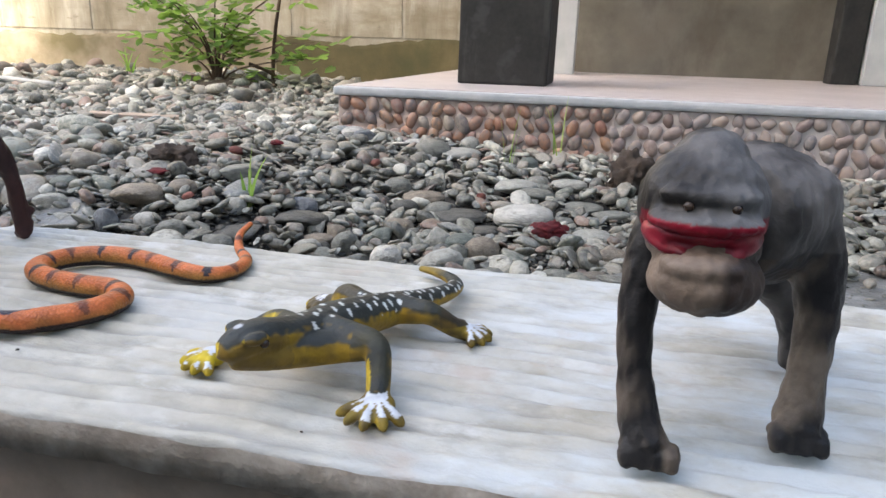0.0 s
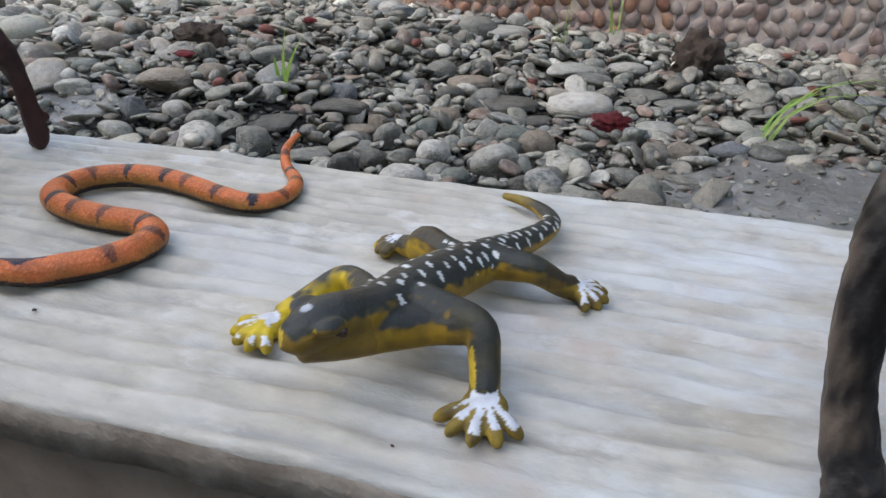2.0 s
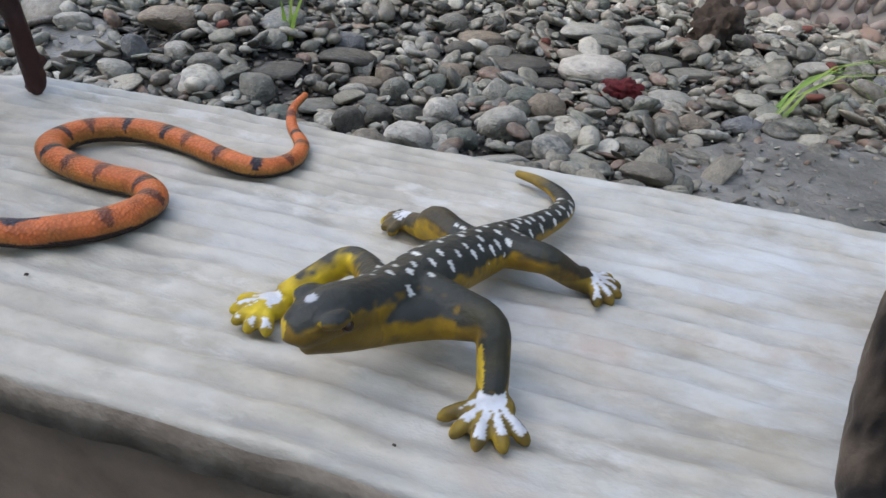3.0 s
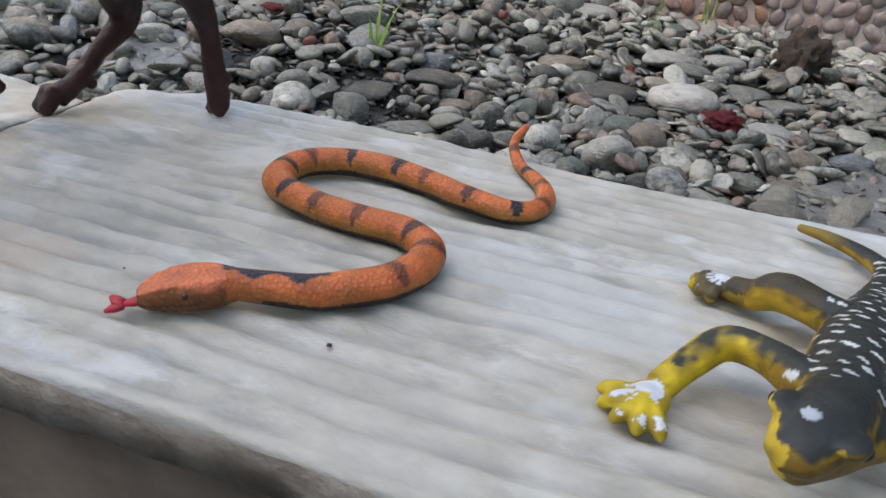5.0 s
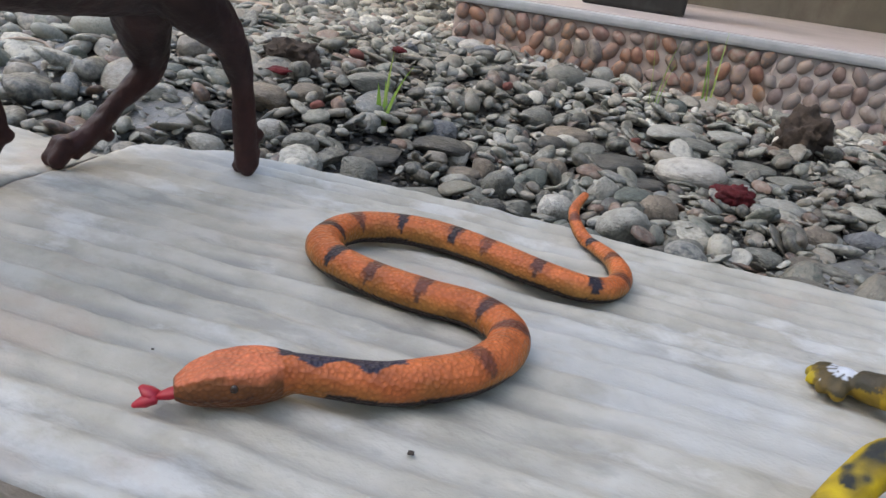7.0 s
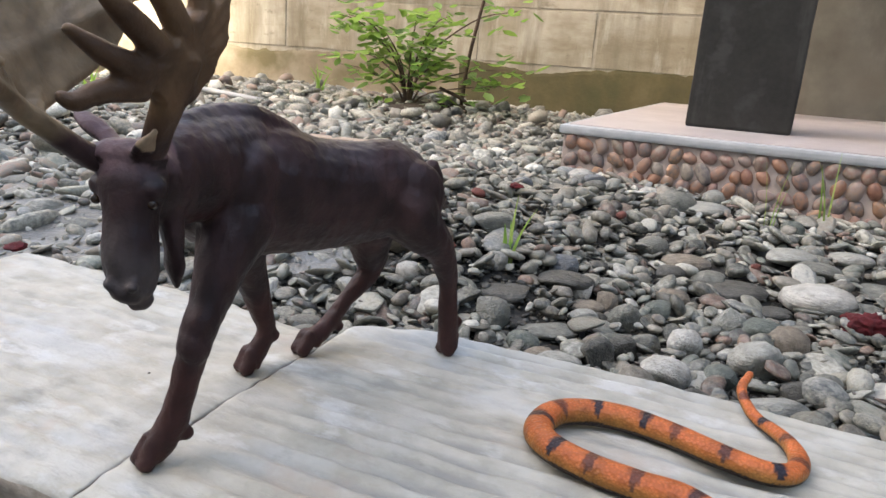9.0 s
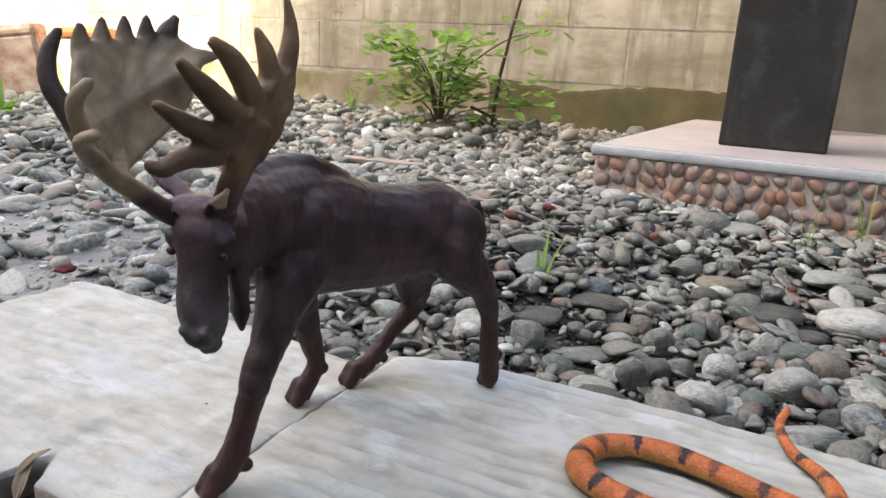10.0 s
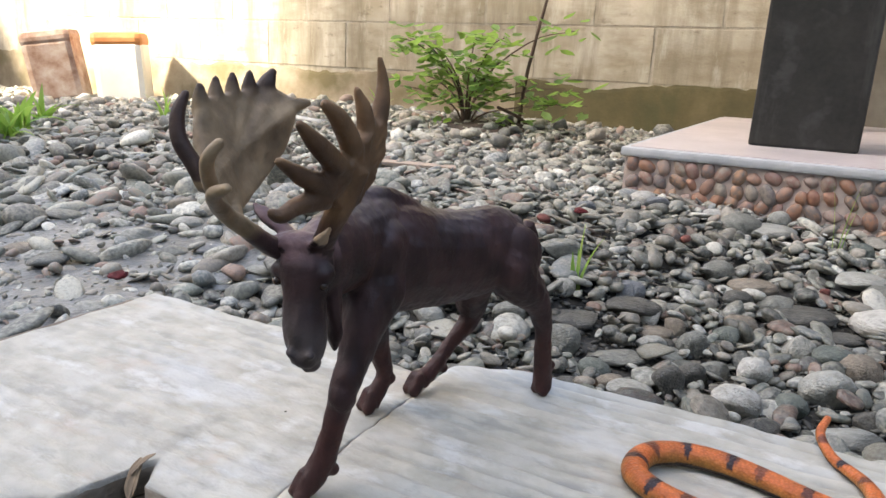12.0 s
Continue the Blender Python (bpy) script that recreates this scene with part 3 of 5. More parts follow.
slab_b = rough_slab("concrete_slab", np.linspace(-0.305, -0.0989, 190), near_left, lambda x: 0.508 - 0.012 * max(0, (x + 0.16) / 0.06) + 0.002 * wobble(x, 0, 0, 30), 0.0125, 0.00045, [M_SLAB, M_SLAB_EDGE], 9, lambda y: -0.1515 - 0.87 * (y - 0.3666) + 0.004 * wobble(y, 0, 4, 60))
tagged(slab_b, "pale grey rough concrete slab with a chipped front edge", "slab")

# ---- the toy animals on the slabs ----
def toy(name, label, category, base):
    """An empty at the toy's base, which carries its parts."""
    root = tagged(new(name), label, category)
    root.location = base
    return root


def toy_part(ob, root, label=""):
    ob.parent = root
    ob.matrix_parent_inverse = Matrix.Translation(-Vector(root.location))
    ob.matrix_basis = Matrix()
    return tagged(ob, label) if label else ob


def bead(name, root, x, y, z, r, mat, label):
    bm = bmesh.new()
    bmesh.ops.create_icosphere(bm, subdivisions=2, radius=r, matrix=Matrix.Translation((x, y, z)))
    return toy_part(mesh_object(name, bm, mat), root, label)


def toy_snake():
    way = [(0.0205, 0.3945), (0.0254, 0.3978), (0.0337, 0.4012), (0.043, 0.4052), (0.052, 0.4113), (0.0588, 0.4188), (0.0625, 0.4295), (0.0603, 0.4382), (0.0515, 0.4434),
           (0.0396, 0.4437), (0.0257, 0.4455), (0.0135, 0.4498), (0.0055, 0.4572), (0.0048, 0.468), (0.0095, 0.4762), (0.0205, 0.4815), (0.0336, 0.4822), (0.048, 0.479),
           (0.0618, 0.4748), (0.0742, 0.4728), (0.0815, 0.4772), (0.0838, 0.4872), (0.081, 0.4985), (0.0752, 0.5075), (0.0685, 0.515), (0.0648, 0.5235), (0.067, 0.531)]
    flat = spline(way, 320)
    rows = []
    for i, (x, y) in enumerate(flat):
        u = i / 319
        r = 0.0049 if u < 0.6 else 0.0049 - 0.0034 * ((u - 0.6) / 0.4) ** 1.2
        if u < 0.16:
            r = 0.0037 + 0.0012 * min(1, max(0, (u - 0.02) / 0.13))
        lift = 0.0036 * max(0, 1 - u / 0.12) + 0.0105 * max(0, (u - 0.9) / 0.1) ** 1.2
        rows.append((x, y, r * 0.92 + lift, r))
    bm = bmesh.new()
    tube(bm, rows, 18, (1.0, 0.92))
    # wedge-shaped head: flat crown, sharp brow, wide jaw
    tip, back = Vector((0.0112, 0.3862, 0)), Vector((0.0262, 0.3982, 0))
    ax = (back - tip).normalized()
    side = Vector((-ax.y, ax.x, 0))
    rings = []
    for s, w, zt, zb in ((0.0, 0.0022, 0.006, 0.0026), (0.0028, 0.0042, 0.0079, 0.0019), (0.0075, 0.0056, 0.0093, 0.0015), (0.012, 0.0063, 0.0096, 0.0014), (0.0155, 0.006, 0.0095, 0.0015), (0.0185, 0.0049, 0.0091, 0.0017), (0.0215, 0.0038, 0.0084, 0.0022)):
        c = tip + ax * s
        zm = zb + (zt - zb) * 0.66
        rings.append([bm.verts.new(c + side * q * w + Vector((0, 0, z))) for q, z in ((-0.74, zt), (0.74, zt), (0.98, zm), (0.92, (zm + zb) / 2), (0.6, zb), (-0.6, zb), (-0.92, (zm + zb) / 2), (-0.98, zm))])
    for a, b in zip(rings, rings[1:]):
        for k in range(8):
            bm.faces.new((a[k], a[(k + 1) % 8], b[(k + 1) % 8], b[k]))
    bm.faces.new(rings[0][::-1])
    bm.faces.new(rings[-1])
    pts = np.array([r[:2] for r in rows])
    arc = np.concatenate([[0], np.cumsum(np.linalg.norm(np.diff(pts, axis=0), axis=1))])
    bands = [0.046 + 0.0142 * k + 0.002 * math.sin(2.3 * k) for k in range(20)]

    def paint(p, nrm):
        s_head = (p.x - tip.x) * ax.x + (p.y - tip.y) * ax.y
        near = (Vector((p.x, p.y, 0)) - tip - ax * s_head).length
        i = int(np.argmin((pts[:, 0] - p.x) ** 2 + (pts[:, 1] - p.y) ** 2))
        s, r = arc[i], rows[i][3]
        if s_head < 0.0185 and near < 0.008 and s < 0.02:
            c = mixc((0.2, 0.07, 0.024), (0.6, 0.165, 0.075), (nrm.z - 0.42 + 0.2 * wobble(p.x, p.y, p.z, 260)) * 4.5 + 0.6 * max(0, (s_head - 0.0135) / 0.005))
            jaw = 0.0037 + 0.09 * s_head
            if abs(p.z - jaw) < 0.0003 and s_head < 0.013:
                c = (0.1, 0.035, 0.018)
            return c
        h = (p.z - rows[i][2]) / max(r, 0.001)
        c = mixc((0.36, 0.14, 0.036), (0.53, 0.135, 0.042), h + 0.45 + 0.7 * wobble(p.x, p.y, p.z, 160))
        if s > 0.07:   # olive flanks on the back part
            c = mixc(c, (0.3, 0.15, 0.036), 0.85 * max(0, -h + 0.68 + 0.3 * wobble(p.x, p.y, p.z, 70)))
        # near-black below the flanks, all along behind the head
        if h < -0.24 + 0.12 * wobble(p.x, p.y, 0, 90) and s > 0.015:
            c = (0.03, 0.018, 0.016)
        for b in bands:
            w = 0.0003 + 0.0023 * h
            if h > 0.1 and abs(s - b + 0.0009 * wobble(p.x, p.y, p.z, 300)) < w:
                c = mixc(mixc((0.022, 0.018, 0.026), c, 0.35 * (0.5 + 0.5 * math.sin(b * 310))), c, (abs(s - b) / w - 0.6) * 2.0)
        if 0.004 < s < 0.03 and h > 0.35 and nrm.y * 0.86 - nrm.x * 0.5 > -0.2 - 0.24 * math.sin(s * 620):
            c = (0.035, 0.03, 0.05)
        return c
    root = toy("toy_snake", "orange rubber toy snake with black bands on the slab", "toy snake", (0.04, 0.445, 0.0))
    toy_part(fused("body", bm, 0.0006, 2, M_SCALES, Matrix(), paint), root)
    bm = bmesh.new()
    for a, b in (((0.013, 0.3872, 0.0042), (0.0082, 0.3845, 0.0027)), ((0.0085, 0.3847, 0.0027), (0.0052, 0.3852, 0.0036)), ((0.0085, 0.3847, 0.0027), (0.0058, 0.3822, 0.0016))):
        tube(bm, [(*a, 0.0013), (*[(p + q) / 2 for p, q in zip(a, b)], 0.0012), (*b, 0.0005)], 10, (1.25, 0.8))
    toy_part(mesh_object("tongue", bm, M_TONGUE), root, "forked red tongue")
    for sgn in (1, -1):
        q = tip + ax * 0.0098 - side * (0.0052 * sgn)
        bead("eye", root, q.x, q.y, 0.0068, 0.0009, M_EYE, "small dark painted eye")
    return root


def toy_lizard():
    bm = bmesh.new()
    spine = [(0.1404, 0.3765, 0.0182, 0.0042), (0.1427, 0.38, 0.0196, 0.0058), (0.146, 0.3855, 0.0202, 0.0066), (0.1495, 0.3925, 0.0182, 0.0068), (0.1535, 0.4025, 0.0162, 0.0072), (0.1575, 0.4145, 0.0146, 0.0084), (0.163, 0.43, 0.012, 0.0084),
             (0.1695, 0.447, 0.0094, 0.0072), (0.175, 0.462, 0.0072, 0.0054), (0.1808, 0.4765, 0.0058, 0.0043), (0.1826, 0.488, 0.005, 0.0036),
             (0.1785, 0.4985, 0.0044, 0.003), (0.1702, 0.506, 0.0042, 0.0024), (0.1622, 0.508, 0.0046, 0.0016)]
    tube(bm, spline(spine, 66), 16, (1.0, 0.8))
    for ex, ey in ((0.1398, 0.3855), (0.149, 0.379)):   # brow bulges
        ball(bm, ex, ey, 0.0226, 0.0038, 0.0026, 0.0018, 58)
    tube(bm, spline([(0.1418, 0.379, 0.0166, 0.0042), (0.1482, 0.3868, 0.0148, 0.0052), (0.156, 0.3955, 0.0134, 0.0056), (0.165, 0.4005, 0.0132, 0.0052), (0.1745, 0.4, 0.0145, 0.0043)], 20), 12)
    arms = {"near": [(0.158, 0.4065, 0.0148, 0.0062), (0.1675, 0.403, 0.0158, 0.0048), (0.1768, 0.3995, 0.0152, 0.0042), (0.1795, 0.3945, 0.0094, 0.0038), (0.1808, 0.3895, 0.0048, 0.0036)],
            "far": [(0.1485, 0.404, 0.0148, 0.005), (0.1418, 0.4135, 0.0132, 0.0039), (0.1345, 0.4182, 0.0108, 0.004), (0.128, 0.4125, 0.0072, 0.0036), (0.1228, 0.4055, 0.0045, 0.0034)],
            "hind_near": [(0.17, 0.443, 0.0105, 0.006), (0.178, 0.4405, 0.0112, 0.0048), (0.1842, 0.4395, 0.0112, 0.0042), (0.191, 0.443, 0.006, 0.0036), (0.194, 0.4455, 0.0042, 0.0038)],
            "hind_far": [(0.1645, 0.438, 0.0105, 0.0056), (0.1565, 0.443, 0.0112, 0.0048), (0.1495, 0.4492, 0.0102, 0.0052), (0.1448, 0.4535, 0.0056, 0.0042), (0.1395, 0.457, 0.004, 0.0036)]}
    for path in arms.values():
        limb(bm, path, 18, 12)
    feet = []
    for hx, hy, az, size in ((0.1814, 0.3868, -92, 0.011), (0.1208, 0.402, -128, 0.0096), (0.196, 0.446, -8, 0.0088), (0.137, 0.4588, -172, 0.0076)):
        ball(bm, hx, hy, 0.0032, size * 0.5, size * 0.5, 0.0031, az)
        feet.append((hx, hy, radians(az), size))
        for k in range(5):
            a = radians(az + (k - 2) * 30)
            tube(bm, [(hx + math.cos(a) * size * g, hy + math.sin(a) * size * g, z, r) for g, z, r in ((0.2, 0.0036, 0.0021), (0.62, 0.0034, 0.0018), (0.88, 0.0022, 0.0018), (1.02, 0.0015, 0.0011))], 8)

    def paint(p, nrm):
        dark, yellow = (0.03, 0.033, 0.03), (0.31, 0.185, 0.018)
        f = wobble(p.x, p.y, p.z, 240)
        c = mixc(yellow, (0.13, 0.08, 0.02), 0.15 + 0.8 * f)
        edge = 0.36 if p.y < 0.407 and p.x < 0.17 else 0.16
        c = mixc(c, dark, (nrm.z - edge + 0.3 * wobble(p.x, p.y, p.z, 420)) * 3.6)
        if (p.x > 0.17 and p.y < 0.41) or (p.x > 0.182 and p.y < 0.46):
            c = mixc(c, (0.05, 0.045, 0.024), 0.35 + 0.8 * wobble(p.x, p.y, p.z, 200))
        if p.x < 0.156 and p.y > 0.438:
            c = mixc(c, (0.075, 0.05, 0.018), 0.45)
            c = mixc(c, (0.42, 0.27, 0.02), (0.3 - nrm.z + 0.5 * f) * 3 * min(1, max(0, (p.x - 0.1405) / 0.003)))
        if p.x > 0.188 and 0.43 < p.y < 0.46:
            c = mixc(c, (0.055, 0.035, 0.018), 0.6)
        if p.y > 0.494:   # yellow tip of the tail
            c = mixc(c, (0.25, 0.165, 0.03), (0.176 - p.x) / 0.008)
        if (p.x < 0.145 and 0.4 < p.y < 0.44) or p.x < 0.13:
            gold = mixc((0.56, 0.4, 0.02), (0.22, 0.15, 0.02), 0.25 + wobble(p.x, p.y, p.z, 260))
            c = mixc(gold, c, max((p.x - 0.136 + 0.003 * wobble(p.x, p.y, p.z, 300)) / 0.005, (nrm.z - 0.6 + 0.4 * wobble(p.x, p.y, p.z, 420)) * 3 if p.z > 0.009 else 0))
        if p.y < 0.394 and nrm.x < -0.5 and nrm.z < 0.6:
            c = mixc((0.56, 0.39, 0.04), c, 0.7 * wobble(p.x, p.y, p.z, 300))
        elif p.y < 0.388 and nrm.y < -0.2 and nrm.z < 0.4:
            c = mixc(c, (0.13, 0.08, 0.024), 0.6)
        # rows of pale dashes along the back
        ax = (p.x - 0.152) * 0.375 + (p.y - 0.405) * 0.927
        lat = (p.x - 0.152) * 0.927 - (p.y - 0.405) * 0.375
        if nrm.z > 0.25 and -0.008 < ax < 0.088 and abs(lat) < 0.0088:
            k = round(ax / 0.0044)
            for j in (-2, -1, 0, 1, 2):
                q = j * 0.005 + (0.0025 if k % 2 else 0) + 0.0009 * math.sin(9.1 * k + 4 * j)
                if (ax - k * 0.0044 - 0.0008 * math.sin(5.3 * k + 7 * j) + 0.25 * (lat - q)) ** 2 + (lat - q) ** 2 / 3.4 < (0.00068 + 0.0004 * wobble(p.x, p.y, 0, 300)) ** 2:
                    c = (0.55, 0.57, 0.55)
        if (p.x - 0.1425) ** 2 + (p.y - 0.3815) ** 2 < (0.0014 + 0.0008 * f) ** 2 and nrm.z > 0.4:
            c = (0.34, 0.36, 0.4)
        for hx, hy, az, size in feet:
            dx, dy = p.x - hx, p.y - hy
            d = math.hypot(dx, dy)
            if d < size * 1.25 and p.z < 0.0066:
                if p.x < 0.13:
                    c = mixc((0.52, 0.38, 0.02), (0.25, 0.17, 0.02), 0.3 + f)
                elif 0.131 < p.x < 0.15 and nrm.z > 0.15:
                    c = mixc((0.05, 0.045, 0.03), (0.14, 0.09, 0.025), 0.3 + f)
                else:
                    c = mixc(c, mixc((0.3, 0.2, 0.025), (0.1, 0.065, 0.018), 0.4 + f), 0.8)
                off = (math.atan2(dy, dx) - az + math.pi) % (2 * math.pi) - math.pi
                toe = abs(off / radians(30) - round(off / radians(30)))
                streak = toe < 0.27 + 0.22 * max(0, 1 - d / (size * 0.6)) + 0.12 * wobble(p.x, p.y, p.z, 500)
                if nrm.z > 0.3 and (p.x > 0.131 or d < size * (0.55 + f)) and (p.x < 0.15 or p.x > 0.176 - 0.004 * f) and (d < size * 0.55 or not 0.131 < p.x < 0.15) and (d < size * 0.3 or (streak and abs(off) < 1.3 and d < size * (0.82 + 0.25 * f))):
                    c = (0.58, 0.6, 0.64)
        return c
    root = toy("toy_lizard", "dark grey and yellow toy lizard with white flecks", "toy lizard", (0.162, 0.43, 0.0))
    toy_part(fused("body", bm, 0.00062, 2, M_TOY, Matrix(), paint), root)
    for ex, ey, ez in ((0.1512, 0.3798, 0.0212), (0.1388, 0.3874, 0.0216)):
        bead("eye", root, ex, ey, ez, 0.0014, M_EYE, "dark painted eye")
    return root


def toy_moose():
    """Built with x ahead, y to its left; then turned into place."""
    bm = bmesh.new()
    # trunk, from rump to chest, with the shoulder hump
    for path, f in (([(-0.0455, 0, 0.071, 0.0128), (-0.034, 0, 0.0705, 0.0182), (-0.015, 0, 0.0695, 0.0192), (0.005, 0, 0.071, 0.0202), (0.024, 0, 0.0745, 0.0222), (0.04, 0, 0.075, 0.02), (0.05, 0.003, 0.072, 0.014)], (0.82, 1.0)),
                    ([(0.03, 0, 0.083, 0.0165), (0.045, 0.007, 0.084, 0.016), (0.06, 0.017, 0.084, 0.0138), (0.072, 0.0255, 0.084, 0.0104)], (0.82, 1.0))):
        tube(bm, spline(path, 26), 18, f)
    # mane ridge over the hump and the shoulder blades
    tube(bm, spline([(0.012, 0, 0.0915, 0.004), (0.026, 0.001, 0.0965, 0.005), (0.04, 0.004, 0.0975, 0.0048), (0.055, 0.012, 0.0965, 0.004)], 16), 10)
    ball(bm, 0.034, 0.0125, 0.078, 0.0125, 0.0075, 0.0145, 20, -20)
    ball(bm, -0.036, 0.0105, 0.068, 0.0135, 0.0075, 0.0145, -10, 15)
    # head, hanging down: brow, narrow bridge, swollen muzzle with lips
    tube(bm, spline([(0.0705, 0.0245, 0.0905, 0.0076), (0.0752, 0.028, 0.085, 0.0088), (0.0772, 0.0306, 0.0775, 0.0068), (0.0784, 0.0328, 0.0705, 0.0071), (0.0789, 0.0346, 0.0645, 0.0068), (0.0787, 0.0355, 0.0592, 0.0044)], 26), 16, (0.95, 0.95))
    ball(bm, 0.0812, 0.0372, 0.0612, 0.0046, 0.004, 0.0036, 125)
    ball(bm, 0.0776, 0.0344, 0.0572, 0.0034, 0.0034, 0.0028)
    ball(bm, 0.0755, 0.0265, 0.0918, 0.0104, 0.0062, 0.004, 125)   # broad crown between the antlers
    for side in (1, -1):   # brow ridges and nostrils
        ball(bm, 0.0768 - 0.0038 * side, 0.029 + 0.0054 * side, 0.0845, 0.0032, 0.004, 0.0034, 125)
        ball(bm, 0.0838 - 0.0018 * side, 0.0392 + 0.0026 * side, 0.0632, 0.0016, 0.0016, 0.0013)
    tube(bm, spline([(0.0645, 0.0245, 0.076, 0.0068), (0.0655, 0.0275, 0.067, 0.0048), (0.0655, 0.0285, 0.0605, 0.0034), (0.0655, 0.029, 0.0565, 0.0014)], 14), 10, (0.55, 1.0))
    # legs: left fore striding, right fore, right hind under the belly, left hind stretched back
    limb(bm, [(0.033, 0.007, 0.077, 0.006), (0.036, 0.01, 0.0715, 0.0105), (0.0395, 0.0122, 0.066, 0.0118), (0.0455, 0.0168, 0.058, 0.0084), (0.0516, 0.0198, 0.047, 0.0058), (0.0556, 0.0214, 0.0405, 0.0053), (0.0592, 0.0208, 0.0285, 0.0042), (0.0632, 0.0195, 0.0135, 0.0044), (0.0672, 0.0185, 0.0065, 0.0046), (0.07, 0.018, 0.0025, 0.0042)], 36)
    limb(bm, [(0.028, -0.008, 0.064, 0.011), (0.0215, -0.014, 0.05, 0.0082), (0.0165, -0.0178, 0.0385, 0.0062), (0.0128, -0.0188, 0.028, 0.0049), (0.0092, -0.019, 0.0155, 0.0038), (0.0122, -0.0192, 0.0085, 0.004), (0.0162, -0.0195, 0.0028, 0.0042)], 34)
    limb(bm, [(-0.034, -0.009, 0.062, 0.013), (-0.037, -0.015, 0.049, 0.0102), (-0.0408, -0.019, 0.038, 0.0078), (-0.0418, -0.0205, 0.0295, 0.0054), (-0.031, -0.021, 0.0195, 0.0034), (-0.0215, -0.021, 0.0098, 0.0037), (-0.013, -0.0212, 0.0045, 0.0044)], 34)
    limb(bm, [(-0.03, 0.005, 0.074, 0.006), (-0.032, 0.0075, 0.068, 0.011), (-0.0355, 0.0092, 0.062, 0.0122), (-0.0405, 0.0118, 0.055, 0.0098), (-0.0485, 0.0138, 0.047, 0.0064), (-0.0535, 0.0138, 0.037, 0.0047), (-0.0555, 0.0138, 0.028, 0.0038), (-0.057, 0.0136, 0.014, 0.0042), (-0.0578, 0.0135, 0.0035, 0.0045)], 34)
    for hx, hy in ((0.071, 0.018), (0.0172, -0.0196), (-0.0095, -0.0212), (-0.0578, 0.0134)):   # cloven hooves
        for s in (-1, 1):
            tube(bm, [(hx - 0.0022, hy + s * 0.0013, 0.0085, 0.0026), (hx, hy + s * 0.0021, 0.0035, 0.003), (hx + 0.0022, hy + s * 0.0021, 0.0007, 0.0028)], 12, (0.9, 1.0), up=(1, 0, 0))
    for x, y, z in ((-0.026, -0.021, 0.0082), (-0.0612, 0.0136, 0.0135), (0.0602, 0.019, 0.0078), (0.0064, -0.019, 0.0128)):   # dew claws
        for s in (-1, 1):
            ball(bm, x, y + s * 0.0018, z, 0.0022, 0.0017, 0.0024)
    for x, y, z in ((0.0578, 0.0222, 0.0355), (0.0137, -0.0188, 0.031), (-0.0425, -0.0205, 0.031)):   # knees
        ball(bm, x, y, z, 0.0052, 0.0048, 0.006)
    tube(bm, [(-0.054, 0, 0.078, 0.0036), (-0.0585, 0, 0.071, 0.0034), (-0.0592, 0, 0.066, 0.0018)], 8)
    # ears
    tube(bm, spline([(0.0752, 0.0325, 0.092, 0.0026), (0.0755, 0.0368, 0.0955, 0.003), (0.0735, 0.0398, 0.1002, 0.0009)], 10), 10, (1, 0.55))
    tube(bm, spline([(0.0755, 0.018, 0.0935, 0.0028), (0.0778, 0.0095, 0.0975, 0.0036), (0.0798, 0.0045, 0.1005, 0.0012)], 10), 10, (1, 0.55))

    def hide(p, nrm):
        f = wobble(p.x, p.y, p.z, 90)
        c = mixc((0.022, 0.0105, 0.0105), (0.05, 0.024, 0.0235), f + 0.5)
        # bluish-grey sheen put into the colour of upward faces along the back
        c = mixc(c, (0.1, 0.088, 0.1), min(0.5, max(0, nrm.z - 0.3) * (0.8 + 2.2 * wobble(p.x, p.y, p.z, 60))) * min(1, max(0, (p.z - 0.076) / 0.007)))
        if (p.x - 0.0745) ** 2 + (p.y - 0.0382) ** 2 + (p.z - 0.0978) ** 2 < 0.0042 ** 2 and p.y > 0.0352:
            return (0.3, 0.215, 0.14)
        if p.z < 0.032:
            c = mixc(c, (0.05, 0.0165, 0.0135), 0.75 * min(1, (0.034 - p.z) / 0.008))
        elif p.x > 0.073 and p.z < 0.077:
            c = mixc(c, (0.07, 0.056, 0.054), 0.8 * min(1, (0.077 - p.z + 0.006 * f) / 0.009))
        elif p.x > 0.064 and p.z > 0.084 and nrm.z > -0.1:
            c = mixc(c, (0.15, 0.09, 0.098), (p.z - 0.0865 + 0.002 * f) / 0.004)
        return c
    m = pose(-0.083, 0.46, 0.0, 0, 0, -110.56)
    root = tagged(new("toy_moose"), "dark brown plastic toy moose with broad pale antlers", "toy moose")
    root.matrix_world = m

    def under(ob, label):
        ob.parent = root
        ob.matrix_basis = Matrix()
        return tagged(ob, label) if label else ob
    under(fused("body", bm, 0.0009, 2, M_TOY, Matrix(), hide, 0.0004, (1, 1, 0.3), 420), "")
    for x, y, z in ((0.0828, 0.0244, 0.0812), (0.0742, 0.0362, 0.0812)):
        eye = bmesh.new()
        bmesh.ops.create_icosphere(eye, subdivisions=2, radius=0.0014, matrix=Matrix.Translation((x, y, z)))
        under(mesh_object("eye", eye, M_EYE), "small dark eye")

    def tine(bm, *rows):
        tube(bm, spline(rows, 14), 10)

    def palm(bm, edge, hub, thick):
        """A dished plate: rings from the hub out to a smooth closed edge, thickest at the hub."""
        rim = spline([*edge, edge[0]], 72)[:-1]
        n = (Vector(rim[18]) - Vector(rim[54])).cross(Vector(rim[0]) - Vector(rim[36])).normalized()
        grid = []
        for s in (1, -1):
            rows = [[bm.verts.new(Vector(hub) + n * s * thick * 0.6)]]
            for g in (0.25, 0.5, 0.75, 0.92, 1.0):
                ring = []
